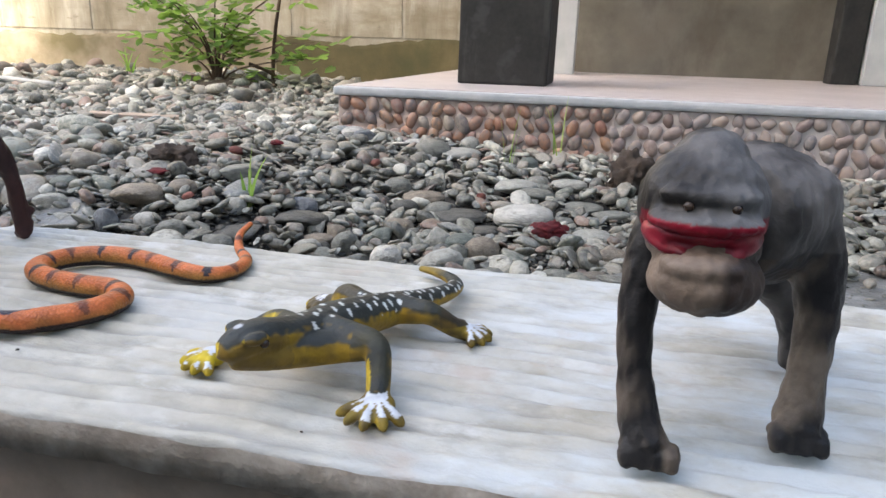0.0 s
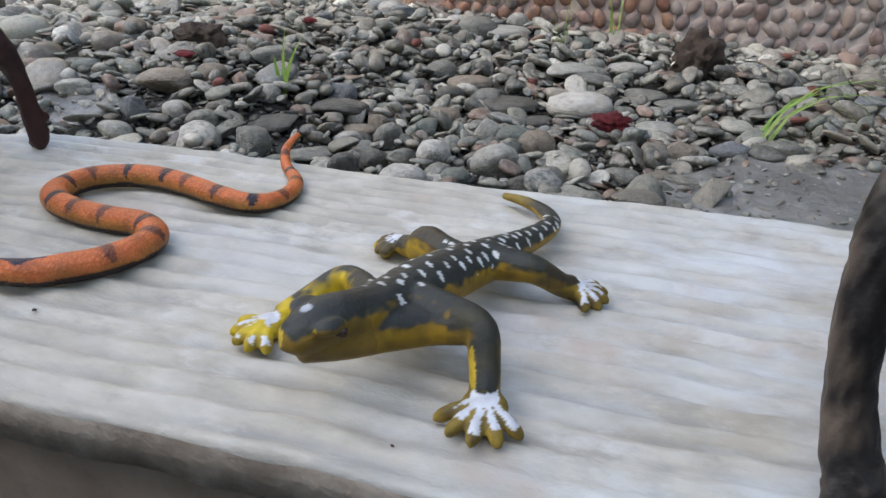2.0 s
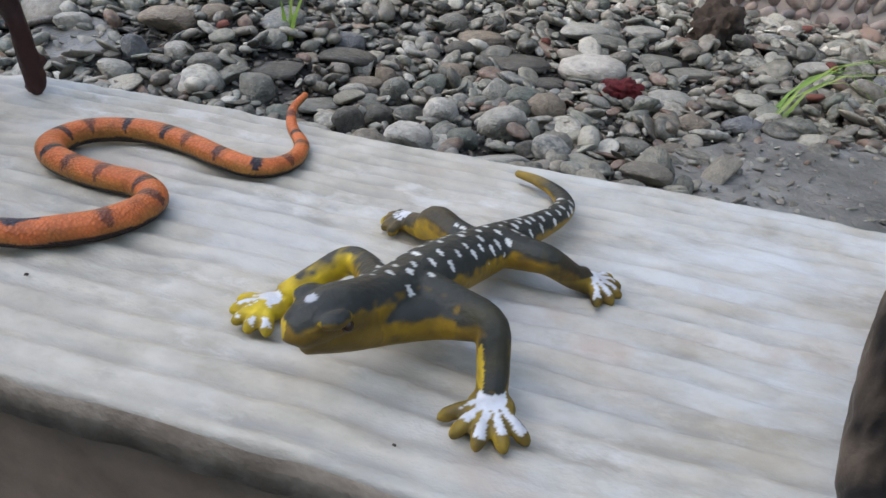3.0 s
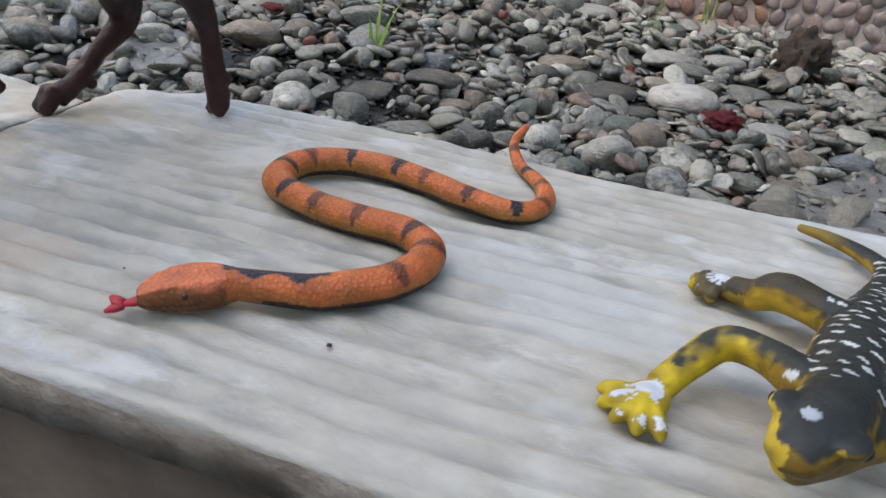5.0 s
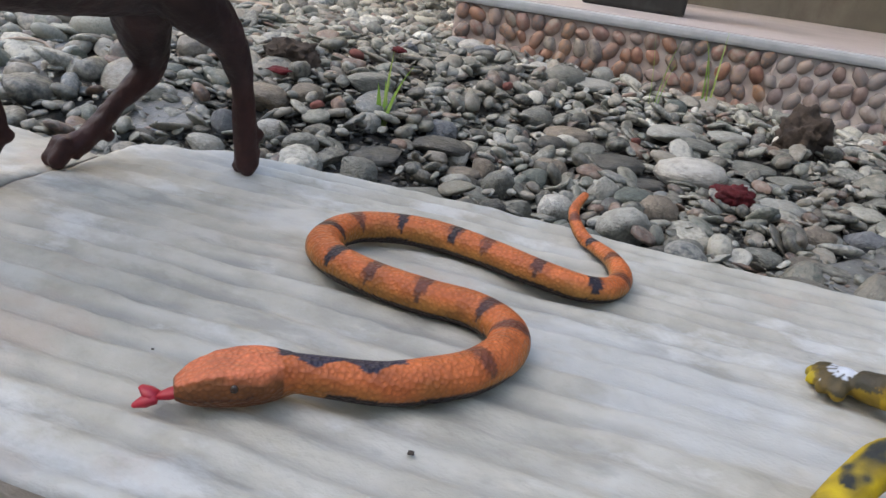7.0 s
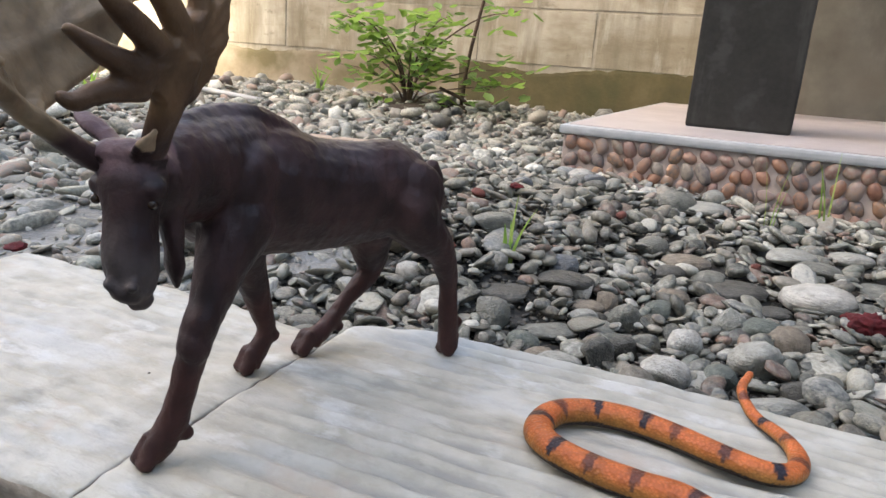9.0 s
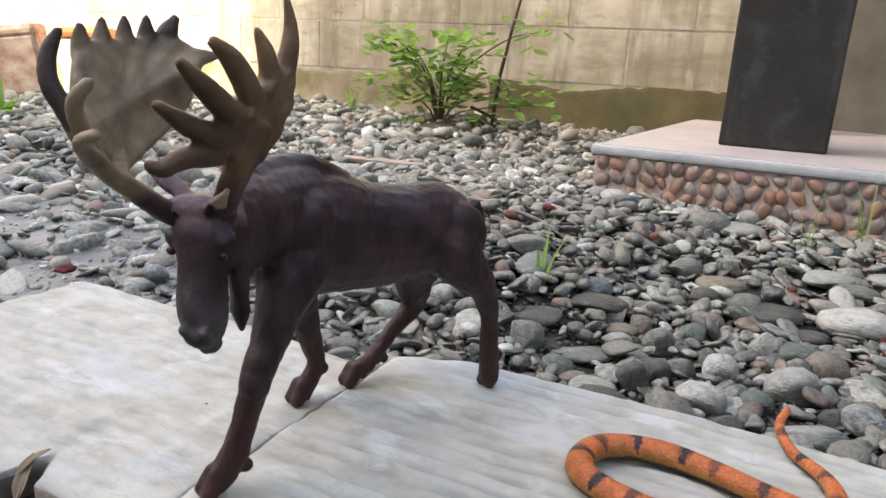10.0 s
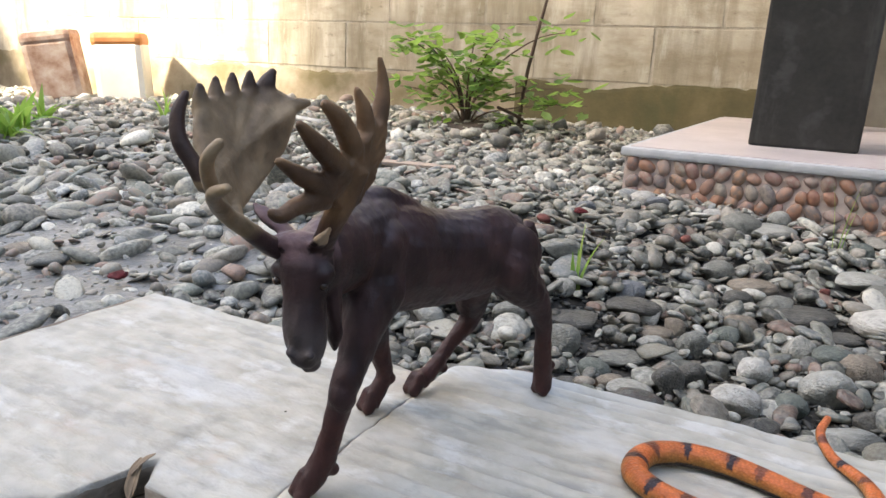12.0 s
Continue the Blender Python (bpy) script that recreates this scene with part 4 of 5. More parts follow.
                for i, q in enumerate(rim):
                    flute = 1 + 0.14 * math.sin(i * 0.9)
                    p = Vector(hub).lerp(Vector(q), g)
                    ring.append(bm.verts.new(p + n * s * thick * (0.5 if g < 1 else 0.25) * (flute if g > 0.4 else 1)))
                rows.append(ring)
            grid.append(rows)
        for rows, s in zip(grid, (1, -1)):
            for i in range(len(rim)):
                k = (i + 1) % len(rim)
                f = (rows[0][0], rows[1][i], rows[1][k])
                bm.faces.new(f if s > 0 else f[::-1])
                for a, b in zip(rows[1:], rows[2:]):
                    f = (a[i], b[i], b[k], a[k])
                    bm.faces.new(f if s > 0 else f[::-1])
        for i in range(len(rim)):
            k = (i + 1) % len(rim)
            bm.faces.new((grid[0][-1][i], grid[1][-1][i], grid[1][-1][k], grid[0][-1][k]))

    def horn_right(p, nrm):
        f = wobble(p.x, p.y, p.z, 90)
        c = mixc((0.2, 0.142, 0.088), (0.34, 0.245, 0.152), f + 0.5)
        fan = math.atan2(p.x - 0.088, max(0.001, p.z - 0.1))
        c = mixc(c, (0.13, 0.085, 0.054), 0.4 * max(0, math.sin(fan * 15 + 3 * f)) * min(1, max(0, (p.z - 0.108) / 0.012)))
        c = mixc(c, (0.05, 0.03, 0.022), (p.z - 0.1315 + 0.003 * f) / 0.005)
        if p.x > 0.1025 and p.y < 0.025 and p.z > 0.112:
            c = (0.05, 0.028, 0.022)
        return mixc((0.07, 0.04, 0.04), c, (p.x - 0.083 + 0.003 * f) / 0.008 + (p.z - 0.098) / 0.004)

    def horn_left(p, nrm):
        f = wobble(p.x, p.y, p.z, 90)
        # brown horn, with top highlights painted in where faces turn up
        c = mixc((0.085, 0.045, 0.025), (0.21, 0.12, 0.062), f + 0.4 + (p.z - 0.12) * 16 + 0.5 * max(0, nrm.z))
        return mixc((0.05, 0.026, 0.022), c, (p.z - 0.094) / 0.01)
    # right antler: beam, broad dished palm with a fringe of points, outer point, two brow points
    bm = bmesh.new()
    tine(bm, (0.0785, 0.0215, 0.089, 0.0038), (0.0842, 0.0222, 0.092, 0.0032), (0.0894, 0.0235, 0.096, 0.0028), (0.0989, 0.0255, 0.1036, 0.0027), (0.1012, 0.0245, 0.1085, 0.0028))
    palm(bm, [(0.0928, 0.0185, 0.0996), (0.0984, 0.021, 0.1063), (0.1017, 0.02, 0.1132), (0.1012, 0.014, 0.1194), (0.0988, 0.008, 0.1287), (0.0952, 0.005, 0.1323), (0.0863, 0.0, 0.1335), (0.0799, -0.003, 0.1342), (0.0727, -0.005, 0.1348), (0.0653, -0.0045, 0.1342), (0.0622, -0.001, 0.1292), (0.0658, 0.0, 0.1184), (0.0736, 0.004, 0.1107), (0.0845, 0.012, 0.1045)], (0.0884, 0.009, 0.1166), 0.0044)
    tine(bm, (0.0945, 0.022, 0.1005, 0.003), (0.0935, 0.017, 0.1045, 0.0034), (0.091, 0.012, 0.11, 0.0032))
    for a, b in (((0.0963, 0.006, 0.1285), (0.0962, 0.006, 0.1368)), ((0.0903, 0.0026, 0.13), (0.0896, 0.0016, 0.1388)), ((0.0833, -0.001, 0.131), (0.0827, -0.002, 0.1398)), ((0.0764, -0.004, 0.1315), (0.0761, -0.004, 0.1406))):
        tine(bm, (*a, 0.0027), (*[(p + q) / 2 for p, q in zip(a, b)], 0.0024), (*b, 0.001))
    tine(bm, (0.072, -0.005, 0.1295, 0.003), (0.07, -0.0054, 0.136, 0.003), (0.067, -0.0056, 0.1412, 0.0012))
    tine(bm, (0.068, -0.003, 0.1295, 0.0032), (0.0625, -0.001, 0.1305, 0.0026), (0.057, 0.0001, 0.1312, 0.001))
    tine(bm, (0.102, 0.022, 0.11, 0.0026), (0.1042, 0.019, 0.1165, 0.0024), (0.1066, 0.016, 0.1225, 0.0024), (0.106, 0.014, 0.1292, 0.0022), (0.1028, 0.0132, 0.1352, 0.0011))
    tine(bm, (0.1005, 0.0255, 0.1065, 0.0026), (0.1055, 0.031, 0.1158, 0.0021), (0.1062, 0.034, 0.1205, 0.0019), (0.1035, 0.0356, 0.1243, 0.0014))
    tine(bm, (0.0985, 0.0258, 0.1035, 0.0026), (0.1035, 0.031, 0.108, 0.0022), (0.1062, 0.0362, 0.1112, 0.002), (0.105, 0.0419, 0.1135, 0.0014))
    under(fused("antler", bm, 0.0008, 1, M_TOY, Matrix(), horn_right, 0.0002, (1, 1, 0.4), 300), "broad pale tan antler with darker points")
    # left antler, seen nearly on edge
    bm = bmesh.new()
    tine(bm, (0.0722, 0.0305, 0.0905, 0.0036), (0.0722, 0.0335, 0.0945, 0.0034), (0.0719, 0.038, 0.1015, 0.0036), (0.0705, 0.0415, 0.1093, 0.0042), (0.0685, 0.0432, 0.1165, 0.0042))
    palm(bm, [(0.0796, 0.045, 0.1109), (0.0748, 0.0455, 0.1172), (0.0706, 0.0445, 0.1225), (0.0655, 0.042, 0.1262), (0.0598, 0.0395, 0.1296), (0.0566, 0.0385, 0.1282), (0.057, 0.0385, 0.1217), (0.0607, 0.039, 0.1136), (0.0662, 0.039, 0.1062), (0.0728, 0.041, 0.1046)], (0.0684, 0.0425, 0.1164), 0.0058)
    for rows in (((0.0785, 0.0445, 0.1088, 0.003), (0.0878, 0.046, 0.1082, 0.0026), (0.0936, 0.047, 0.1062, 0.0021), (0.0966, 0.0468, 0.1076, 0.0012)),
                 ((0.0784, 0.0455, 0.1122, 0.0032), (0.0874, 0.047, 0.1159, 0.0026), (0.0947, 0.0477, 0.1205, 0.0012)),
                 ((0.0755, 0.0455, 0.1175, 0.0034), (0.0841, 0.049, 0.1243, 0.0027), (0.0905, 0.0503, 0.1298, 0.0013)),
                 ((0.0703, 0.0445, 0.1222, 0.0034), (0.0761, 0.047, 0.1301, 0.0028), (0.0817, 0.0477, 0.1345, 0.0014)),
                 ((0.0633, 0.041, 0.1268, 0.003), (0.0647, 0.041, 0.1329, 0.0022), (0.067, 0.041, 0.138, 0.001)),
                 ((0.0582, 0.039, 0.1275, 0.003), (0.0557, 0.038, 0.1375, 0.0022), (0.0568, 0.0375, 0.1465, 0.0009))):
        tine(bm, *rows)
    under(fused("antler", bm, 0.0008, 1, M_TOY, Matrix(), horn_left, 0.0002, (1, 1, 0.4), 300), "brown antler turned on edge")
    return root


def toy_gorilla():
    bm = bmesh.new()
    # domed head with heavy brow, flat nose, open mouth and hanging jaw
    ball(bm, 0.2612, 0.386, 0.068, 0.0148, 0.0142, 0.015)
    ball(bm, 0.2622, 0.39, 0.0785, 0.0086, 0.0105, 0.0072)
    ball(bm, 0.2612, 0.3762, 0.0722, 0.0112, 0.0056, 0.0032)
    ball(bm, 0.261, 0.3735, 0.0672, 0.0048, 0.0042, 0.0028)
    ball(bm, 0.2608, 0.3755, 0.0664, 0.0128, 0.008, 0.0034)
    ball(bm, 0.2622, 0.3765, 0.0528, 0.0128, 0.0112, 0.0082)
    ball(bm, 0.2614, 0.3725, 0.0572, 0.0102, 0.0074, 0.0036)
    ball(bm, 0.2615, 0.381, 0.06, 0.0128, 0.0092, 0.006)
    # shoulders and trunk running back to the rump
    tube(bm, spline([(0.27, 0.397, 0.0628, 0.0152), (0.277, 0.409, 0.0622, 0.0188), (0.282, 0.425, 0.058, 0.019), (0.287, 0.445, 0.0492, 0.0172), (0.291, 0.461, 0.042, 0.0135)], 22), 18)
    ball(bm, 0.2868, 0.4075, 0.0662, 0.0105, 0.0105, 0.0105)
    # long fore limbs on their knuckles
    limb(bm, [(0.2585, 0.399, 0.065, 0.0098), (0.251, 0.394, 0.0515, 0.0062), (0.2496, 0.3905, 0.037, 0.005), (0.2502, 0.388, 0.024, 0.0046), (0.253, 0.384, 0.0105, 0.0056), (0.2555, 0.38, 0.0052, 0.0055)], 26)
    limb(bm, [(0.2868, 0.408, 0.0635, 0.0108), (0.2942, 0.408, 0.05, 0.0074), (0.2962, 0.4065, 0.0362, 0.0056), (0.2958, 0.4045, 0.0225, 0.0052), (0.2948, 0.4015, 0.0098, 0.0062), (0.2946, 0.3985, 0.005, 0.006)], 26)
    for hx, hy in ((0.2555, 0.3792), (0.2944, 0.397)):   # curled fingers
        for k in range(4):
            tube(bm, [(hx - 0.0052 + 0.0034 * k, hy + 0.002, 0.0066, 0.0024), (hx - 0.0054 + 0.0035 * k, hy - 0.0018, 0.0048, 0.0025), (hx - 0.0052 + 0.0034 * k, hy - 0.0024, 0.0024, 0.0022)], 8)
    limb(bm, [(0.291, 0.452, 0.04, 0.012), (0.3, 0.45, 0.027, 0.0072), (0.3045, 0.45, 0.014, 0.0052), (0.305, 0.447, 0.0042, 0.005)], 18)
    limb(bm, [(0.3, 0.458, 0.04, 0.012), (0.308, 0.468, 0.027, 0.0075), (0.312, 0.472, 0.014, 0.0052), (0.3125, 0.469, 0.0042, 0.005)], 18)

    def paint(p, nrm):
        f, g = wobble(p.x, p.y, p.z, 110), wobble(p.x + 3, p.y, p.z, 46)
        # mottled fur, with light from above painted in as paler upward faces
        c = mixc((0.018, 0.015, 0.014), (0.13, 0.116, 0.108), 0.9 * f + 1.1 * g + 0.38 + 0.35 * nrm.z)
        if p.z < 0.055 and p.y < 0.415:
            # fore limbs: light and dark sides painted by which way the face turns
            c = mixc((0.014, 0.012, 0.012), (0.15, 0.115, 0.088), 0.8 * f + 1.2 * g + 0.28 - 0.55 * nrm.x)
        if p.y < 0.386 and p.z > 0.066:
            c = mixc(c, (0.13, 0.125, 0.125), 0.5 + g)
        if p.y < 0.383 and 0.062 < p.z < 0.067 and abs(p.x - 0.2612) < 0.014:
            c = mixc((0.13, 0.004, 0.011), (0.25, 0.006, 0.02), f + 0.5)
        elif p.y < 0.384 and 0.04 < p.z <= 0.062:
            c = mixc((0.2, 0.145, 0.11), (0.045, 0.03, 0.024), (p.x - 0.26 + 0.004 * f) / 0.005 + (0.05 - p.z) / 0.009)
        return c
    root = toy("toy_gorilla", "grey-brown toy gorilla with an open red mouth", "toy gorilla", (0.275, 0.41, 0.0))
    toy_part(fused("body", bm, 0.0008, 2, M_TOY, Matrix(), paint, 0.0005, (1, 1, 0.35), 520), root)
    bm = bmesh.new()   # gaping mouth: ragged gums round a tongue
    bmesh.ops.create_icosphere(bm, subdivisions=4, radius=1.0)
    for v in bm.verts:
        q = v.co.copy()
        sag = 0.0016 * (q.x ** 2)
        rag = 1 + 0.16 * wobble(q.x, q.y, q.z, 3.1) + 0.08 * wobble(q.x, q.y, q.z, 8)
        dent = 0.0042 * math.exp(-(q.z / 0.3) ** 2) * math.exp(-(q.x / 0.75) ** 2) if q.y < 0 else 0
        v.co = Vector((0.2606 + 0.0132 * q.x, 0.3782 + 0.0098 * q.y * rag + dent, 0.0622 + 0.0052 * q.z * rag + sag - 0.0008))
    toy_part(mesh_object("mouth", bm, M_MOUTH), root, "open dark red mouth")
    for x in (0.2565, 0.2662):
        bead("eye", root, x, 0.3722, 0.0702, 0.0013, M_EYE, "small dark eye")
    return root


toy_snake()
toy_lizard()
toy_moose()
toy_gorilla()

# ---- plants and loose things in the yard ----
def blade(bm, x, y, z, az, length, width, lean, twist=0.0):
    """One bent grass blade with a folded middle."""
    d, s = Vector((math.cos(az), math.sin(az), 0)), Vector((-math.sin(az + twist), math.cos(az + twist), 0))
    prev = None
    for i in range(7):
        f = i / 6
        a = lean * (0.25 + 1.1 * f)
        c = Vector((x, y, z)) + d * (length * f * math.sin(a)) + Vector((0, 0, length * f * math.cos(a)))
        w = width * (1 - f ** 2) * 0.5 + 0.0001
        row = [bm.verts.new(c - s * w), bm.verts.new(c - Vector((0, 0, w * 0.35)) - d * w * 0.2), bm.verts.new(c + s * w)]
        if prev:
            for k in (0, 1):
                bm.faces.new((prev[k], prev[k + 1], row[k + 1], row[k]))
        prev = row


def grass_tuft(x, y, blades, height, width, lean, label, seed):
    rnd = random.Random(seed)
    bm = bmesh.new()
    z = float(ground_z(x, y)) - 0.004
    for _ in range(blades):
        blade(bm, x + rnd.uniform(-0.008, 0.008), y + rnd.uniform(-0.008, 0.008), z, rnd.uniform(0, 6.28), height * rnd.uniform(0.5, 1.0), width * rnd.uniform(0.6, 1), rnd.uniform(0.1, lean), rnd.uniform(-0.6, 0.6))
    return tagged(mesh_object("grass_tuft", bm, M_GRASS), label, "grass", group="grass tufts")


grass_tuft(-0.173, 0.97, 5, 0.082, 0.0078, 0.3, "small bright green grass tuft among stones", 1)
grass_tuft(0.09, 1.33, 3, 0.145, 0.0024, 0.14, "thin yellowing grass blades before the plinth", 2)
grass_tuft(0.165, 1.40, 3, 0.13, 0.0034, 0.3, "thin green grass blades against the plinth", 3)
for k, (x, y) in enumerate(((-1.679, 1.246), (-1.73, 1.29), (-1.822, 1.403), (-1.64, 1.2))):
    grass_tuft(x, y, 9, 0.15, 0.03, 1.1, "broad-leaved light green weeds at the yard's edge", 10 + k)
for k, (x, y) in enumerate(((-1.826, 1.823), (-2.3, 2.45), (-1.45, 2.5))):
    grass_tuft(x, y, 10, 0.12, 0.012, 0.7, "small green weeds near the foot of the wall", 30 + k)

bm = bmesh.new()
for k in range(7):
    blade(bm, 0.335 + 0.005 * (k % 4), 1.03 + 0.003 * k, -0.116, 0.5 + 0.08 * ((k * 4) % 7 - 3), 0.25 - 0.016 * k, 0.0025, 1.2 + 0.06 * (k % 4), 0.25 * (k % 3))
tagged(mesh_object("grass_tuft", bm, M_GRASS), "long bright green grass lying over wet silt", "grass", group="grass tufts")


def bush(x, y, seed):
    rnd = random.Random(seed)
    z0 = float(ground_z(x, y))
    root = tagged(new("bush"), "sparse green leafy bush growing by the wall", "bush")
    root.location = (x, y, z0)
    leaves = bmesh.new()
    for s in range(13):
        az, reach, high = rnd.uniform(0, 6.28), rnd.uniform(0.1, 0.32), rnd.uniform(0.05, 0.31)
        dx, dy = math.cos(az) * reach * 1.3, math.sin(az) * reach * 0.4
        path = spline([(0, 0, -0.02, 0.005), (dx * 0.16, dy * 0.2, high * 0.5, 0.0028), (dx * 0.62, dy * 0.6, high * 0.9, 0.002), (dx, dy, high, 0.001)], 12)
        stem = bmesh.new()
        tube(stem, path, 6)
        part("stem", stem, M_STEM, root, "", True)
        for i in range(5, 12):
            for _ in range(5):
                p = Vector(path[i][:3]) + Vector([rnd.uniform(-0.05, 0.05) for _ in range(3)])
                ln, w = rnd.uniform(0.034, 0.062), rnd.uniform(0.019, 0.031)
                a, tilt = rnd.uniform(0, 6.28), rnd.uniform(-0.6, 0.5)
                u = Vector((math.cos(a) * math.cos(tilt), math.sin(a) * math.cos(tilt), math.sin(tilt)))
                v = u.cross(Vector((rnd.uniform(-0.4, 0.4), rnd.uniform(-0.4, 0.4), 1))).normalized()
                dn = u.cross(v) * 0.18 * w
                mid = [leaves.verts.new(p + u * ln * f + dn * (1 if 0 < f < 1 else 0)) for f in (0, 0.35, 0.7, 1)]
                for sgn in (1, -1):
                    e = [leaves.verts.new(p + u * ln * f + v * w * g * sgn) for f, g in ((0.3, 0.5), (0.68, 0.42))]
                    for f in ((mid[0], mid[1], e[0]), (mid[1], mid[2], e[1], e[0]), (mid[2], mid[3], e[1])):
                        leaves.faces.new(f if sgn > 0 else f[::-1])
    crown = part("leaves", leaves, M_LEAF, root, "bright green pointed leaves", True)
    crown["kind"] = "stuff"
    return root


bush(-0.962, 2.26, 4)

bm = bmesh.new()
tube(bm, spline([(-0.81, 2.33, -0.07, 0.0062), (-0.797, 2.33, 0.09, 0.0058), (-0.772, 2.33, 0.23, 0.005), (-0.744, 2.34, 0.37, 0.0042), (-0.7, 2.36, 0.6, 0.0026)], 20), 7)
tube(bm, spline([(-0.875, 2.31, 0.025, 0.005), (-0.795, 2.31, -0.005, 0.0058), (-0.715, 2.3, -0.062, 0.0052)], 8), 7)
tagged(mesh_object("dry_stick", bm, M_STEM), "thin dark bare stick standing in the soil", "stick")

bm = bmesh.new()
box(bm, -0.08, 0.08, -0.014, 0.014, -0.004, 0.004, 0.0015)
board = tagged(mesh_object("timber_offcut", bm, M_TIMBER, False), "short pale weathered timber offcut on the stones", "timber")
board.matrix_world = pose(-0.655, 1.427, float(ground_z(-0.655, 1.427)) + 0.018, 4, 3, 32)
bm = bmesh.new()
tube(bm, [(-1.95, 2.2, -0.035, 0.009), (-1.3, 1.95, -0.04, 0.009)], 10)
tagged(mesh_object("grey_pipe", bm, M_PIPE), "thin grey pipe lying on the gravel", "pipe")


bm = bmesh.new()
z0 = float(ground_z(-0.55, 0.9))
tube(bm, spline([(-0.6, 0.865, z0 + 0.006, 0.002), (-0.585, 0.905, z0 + 0.024, 0.002), (-0.55, 0.92, z0 + 0.027, 0.0018), (-0.515, 0.905, z0 + 0.014, 0.0015), (-0.49, 0.895, z0 + 0.006, 0.001)], 18), 7)
tagged(mesh_object("bent_twig", bm, M_TIMBER), "thin pale twig bowed over the stones", "twig")


def rock_bm(rx, ry, rz, rough, seed, sub=3):
    bm = bmesh.new()
    bmesh.ops.create_icosphere(bm, subdivisions=sub, radius=1.0)
    for v in bm.verts:
        d = 1 + rough * wobble(v.co.x + seed, v.co.y, v.co.z, 1.4) + rough * 0.45 * wobble(v.co.y, v.co.x + seed, v.co.z, 13) + rough * 0.6 * wobble(v.co.x, v.co.y + seed, v.co.z, 3.5) + rough * 0.3 * wobble(v.co.x, v.co.y, v.co.z + seed, 8)
        v.co = Vector((v.co.x * rx, v.co.y * ry, v.co.z * rz)) * d
    return bm


def loose(name, bm, mat, x, y, up, turn, label, category, tilt=0):
    ob = tagged(mesh_object(name, bm, mat), label, category)
    ob.matrix_world = pose(x, y, float(ground_z(x, y)) + up, tilt, 0, turn)
    return ob


loose("earth_clod", rock_bm(0.031, 0.03, 0.034, 0.48, 3, 4), M_LUMP, 0.283, 1.284, 0.026, 20, "dark brown crumbly clod of earth", "clod")
loose("red_rag", rock_bm(0.022, 0.017, 0.012, 0.4, 7, 4), M_RED, 0.186, 1.026, 0.02, 30, "crumpled dark red rag between stones", "rag")
loose("earth_clod", rock_bm(0.031, 0.025, 0.019, 0.5, 12, 4), M_LUMP, -0.312, 1.035, 0.016, 20, "dark brown crumbly clod of earth", "clod")

for k, (x, y) in enumerate(((-0.291, 0.968), (-0.24, 1.19), (-0.63, 0.72))):
    loose("red_scrap", rock_bm(0.011, 0.008, 0.003, 0.5, 20 + k, 3), M_RED, x, y, 0.022, 50 * k, "small scrap of dark red leaf on the stones", "scrap", 12)


def tin(x, y, turn, lean, body, rim, label):
    root = tagged(new("tin_container"), label, "tin", group="tins by the wall")
    root.matrix_world = pose(x, y, float(ground_z(x, y)), 0, lean, turn)
    bm = bmesh.new()
    box(bm, -0.115, 0.115, -0.09, 0.09, 0, 0.3, 0.03)
    part("body", bm, body, root)
    bm = bmesh.new()
    box(bm, -0.117, 0.117, -0.092, 0.092, 0.262, 0.335, 0.028)
    part("rim", bm, rim, root, "rounded rim")
    return root


tin(-3.22, 2.42, 40, -9, M_RUST, M_RUST, "rusty brown tin container leaning near the wall")
tin(-2.98, 2.58, 38, -3, M_WHITE, M_ORANGE, "white tin container with an orange rim")


def curled_leaf(bm, base, tip, width, curl):
    """A thin dry leaf bent along its rib, with its two halves folded up."""
    base, tip = Vector(base), Vector(tip)
    u = (tip - base).normalized()
    v = u.cross(Vector((0, 0, 1))).normalized()
    w = v.cross(u)
    sheets = []
    for off in (0.0, -0.00035):
        rows = []
        for i in range(9):
            f = i / 8
            c = base.lerp(tip, f) + w * (curl * math.sin(math.pi * f) + off)
            half = width * math.sin(math.pi * min(1, f * 0.9 + 0.06)) * (1 + 0.15 * math.sin(9 * f))
            rows.append([bm.verts.new(c + v * half * g + w * half * abs(g) * 0.6) for g in (-1, -0.5, 0, 0.5, 1)])
        for a, b in zip(rows, rows[1:]):
            for k in range(4):
                q = (a[k], a[k + 1], b[k + 1], b[k])
                bm.faces.new(q if off == 0.0 else q[::-1])
        sheets.append(rows)
    for k in (0, 4):
        for i in range(8):
            bm.faces.new((sheets[0][i][k], sheets[0][i + 1][k], sheets[1][i + 1][k], sheets[1][i][k]))


bm = bmesh.new()
curled_leaf(bm, (-0.1485, 0.3625, -0.0085), (-0.1545, 0.3735, 0.0012), 0.0024, 0.0012)
curled_leaf(bm, (-0.1525, 0.3665, -0.002), (-0.1505, 0.3765, 0.0026), 0.0013, 0.0008)
tube(bm, spline([(-0.1475, 0.3605, -0.0095, 0.0004), (-0.1488, 0.364, -0.006, 0.0004), (-0.151, 0.369, -0.001, 0.0003)], 8), 6)
tagged(mesh_object("dry_leaf", bm, M_DRY), "curled dry brown leaf caught in the slab's chipped edge", "leaf")

bm = rock_bm(0.00075, 0.0005, 0.00035, 0.5, 2, 2)
bit = tagged(mesh_object("grit_crumb", bm, M_SOIL), "tiny dark crumb of grit on the slab", "grit", group="grit crumbs")
bit.matrix_world = pose(0.0538, 0.3938, 0.0004)
for x, y, f in ((0.165, 0.372, 0.7), (-0.004, 0.4, 0.5), (-0.135, 0.43, 0.8)):
    copy_thing(bit, pose(x, y, 0.0004, 0, 0, 900 * x) @ Matrix.Scale(f, 4))

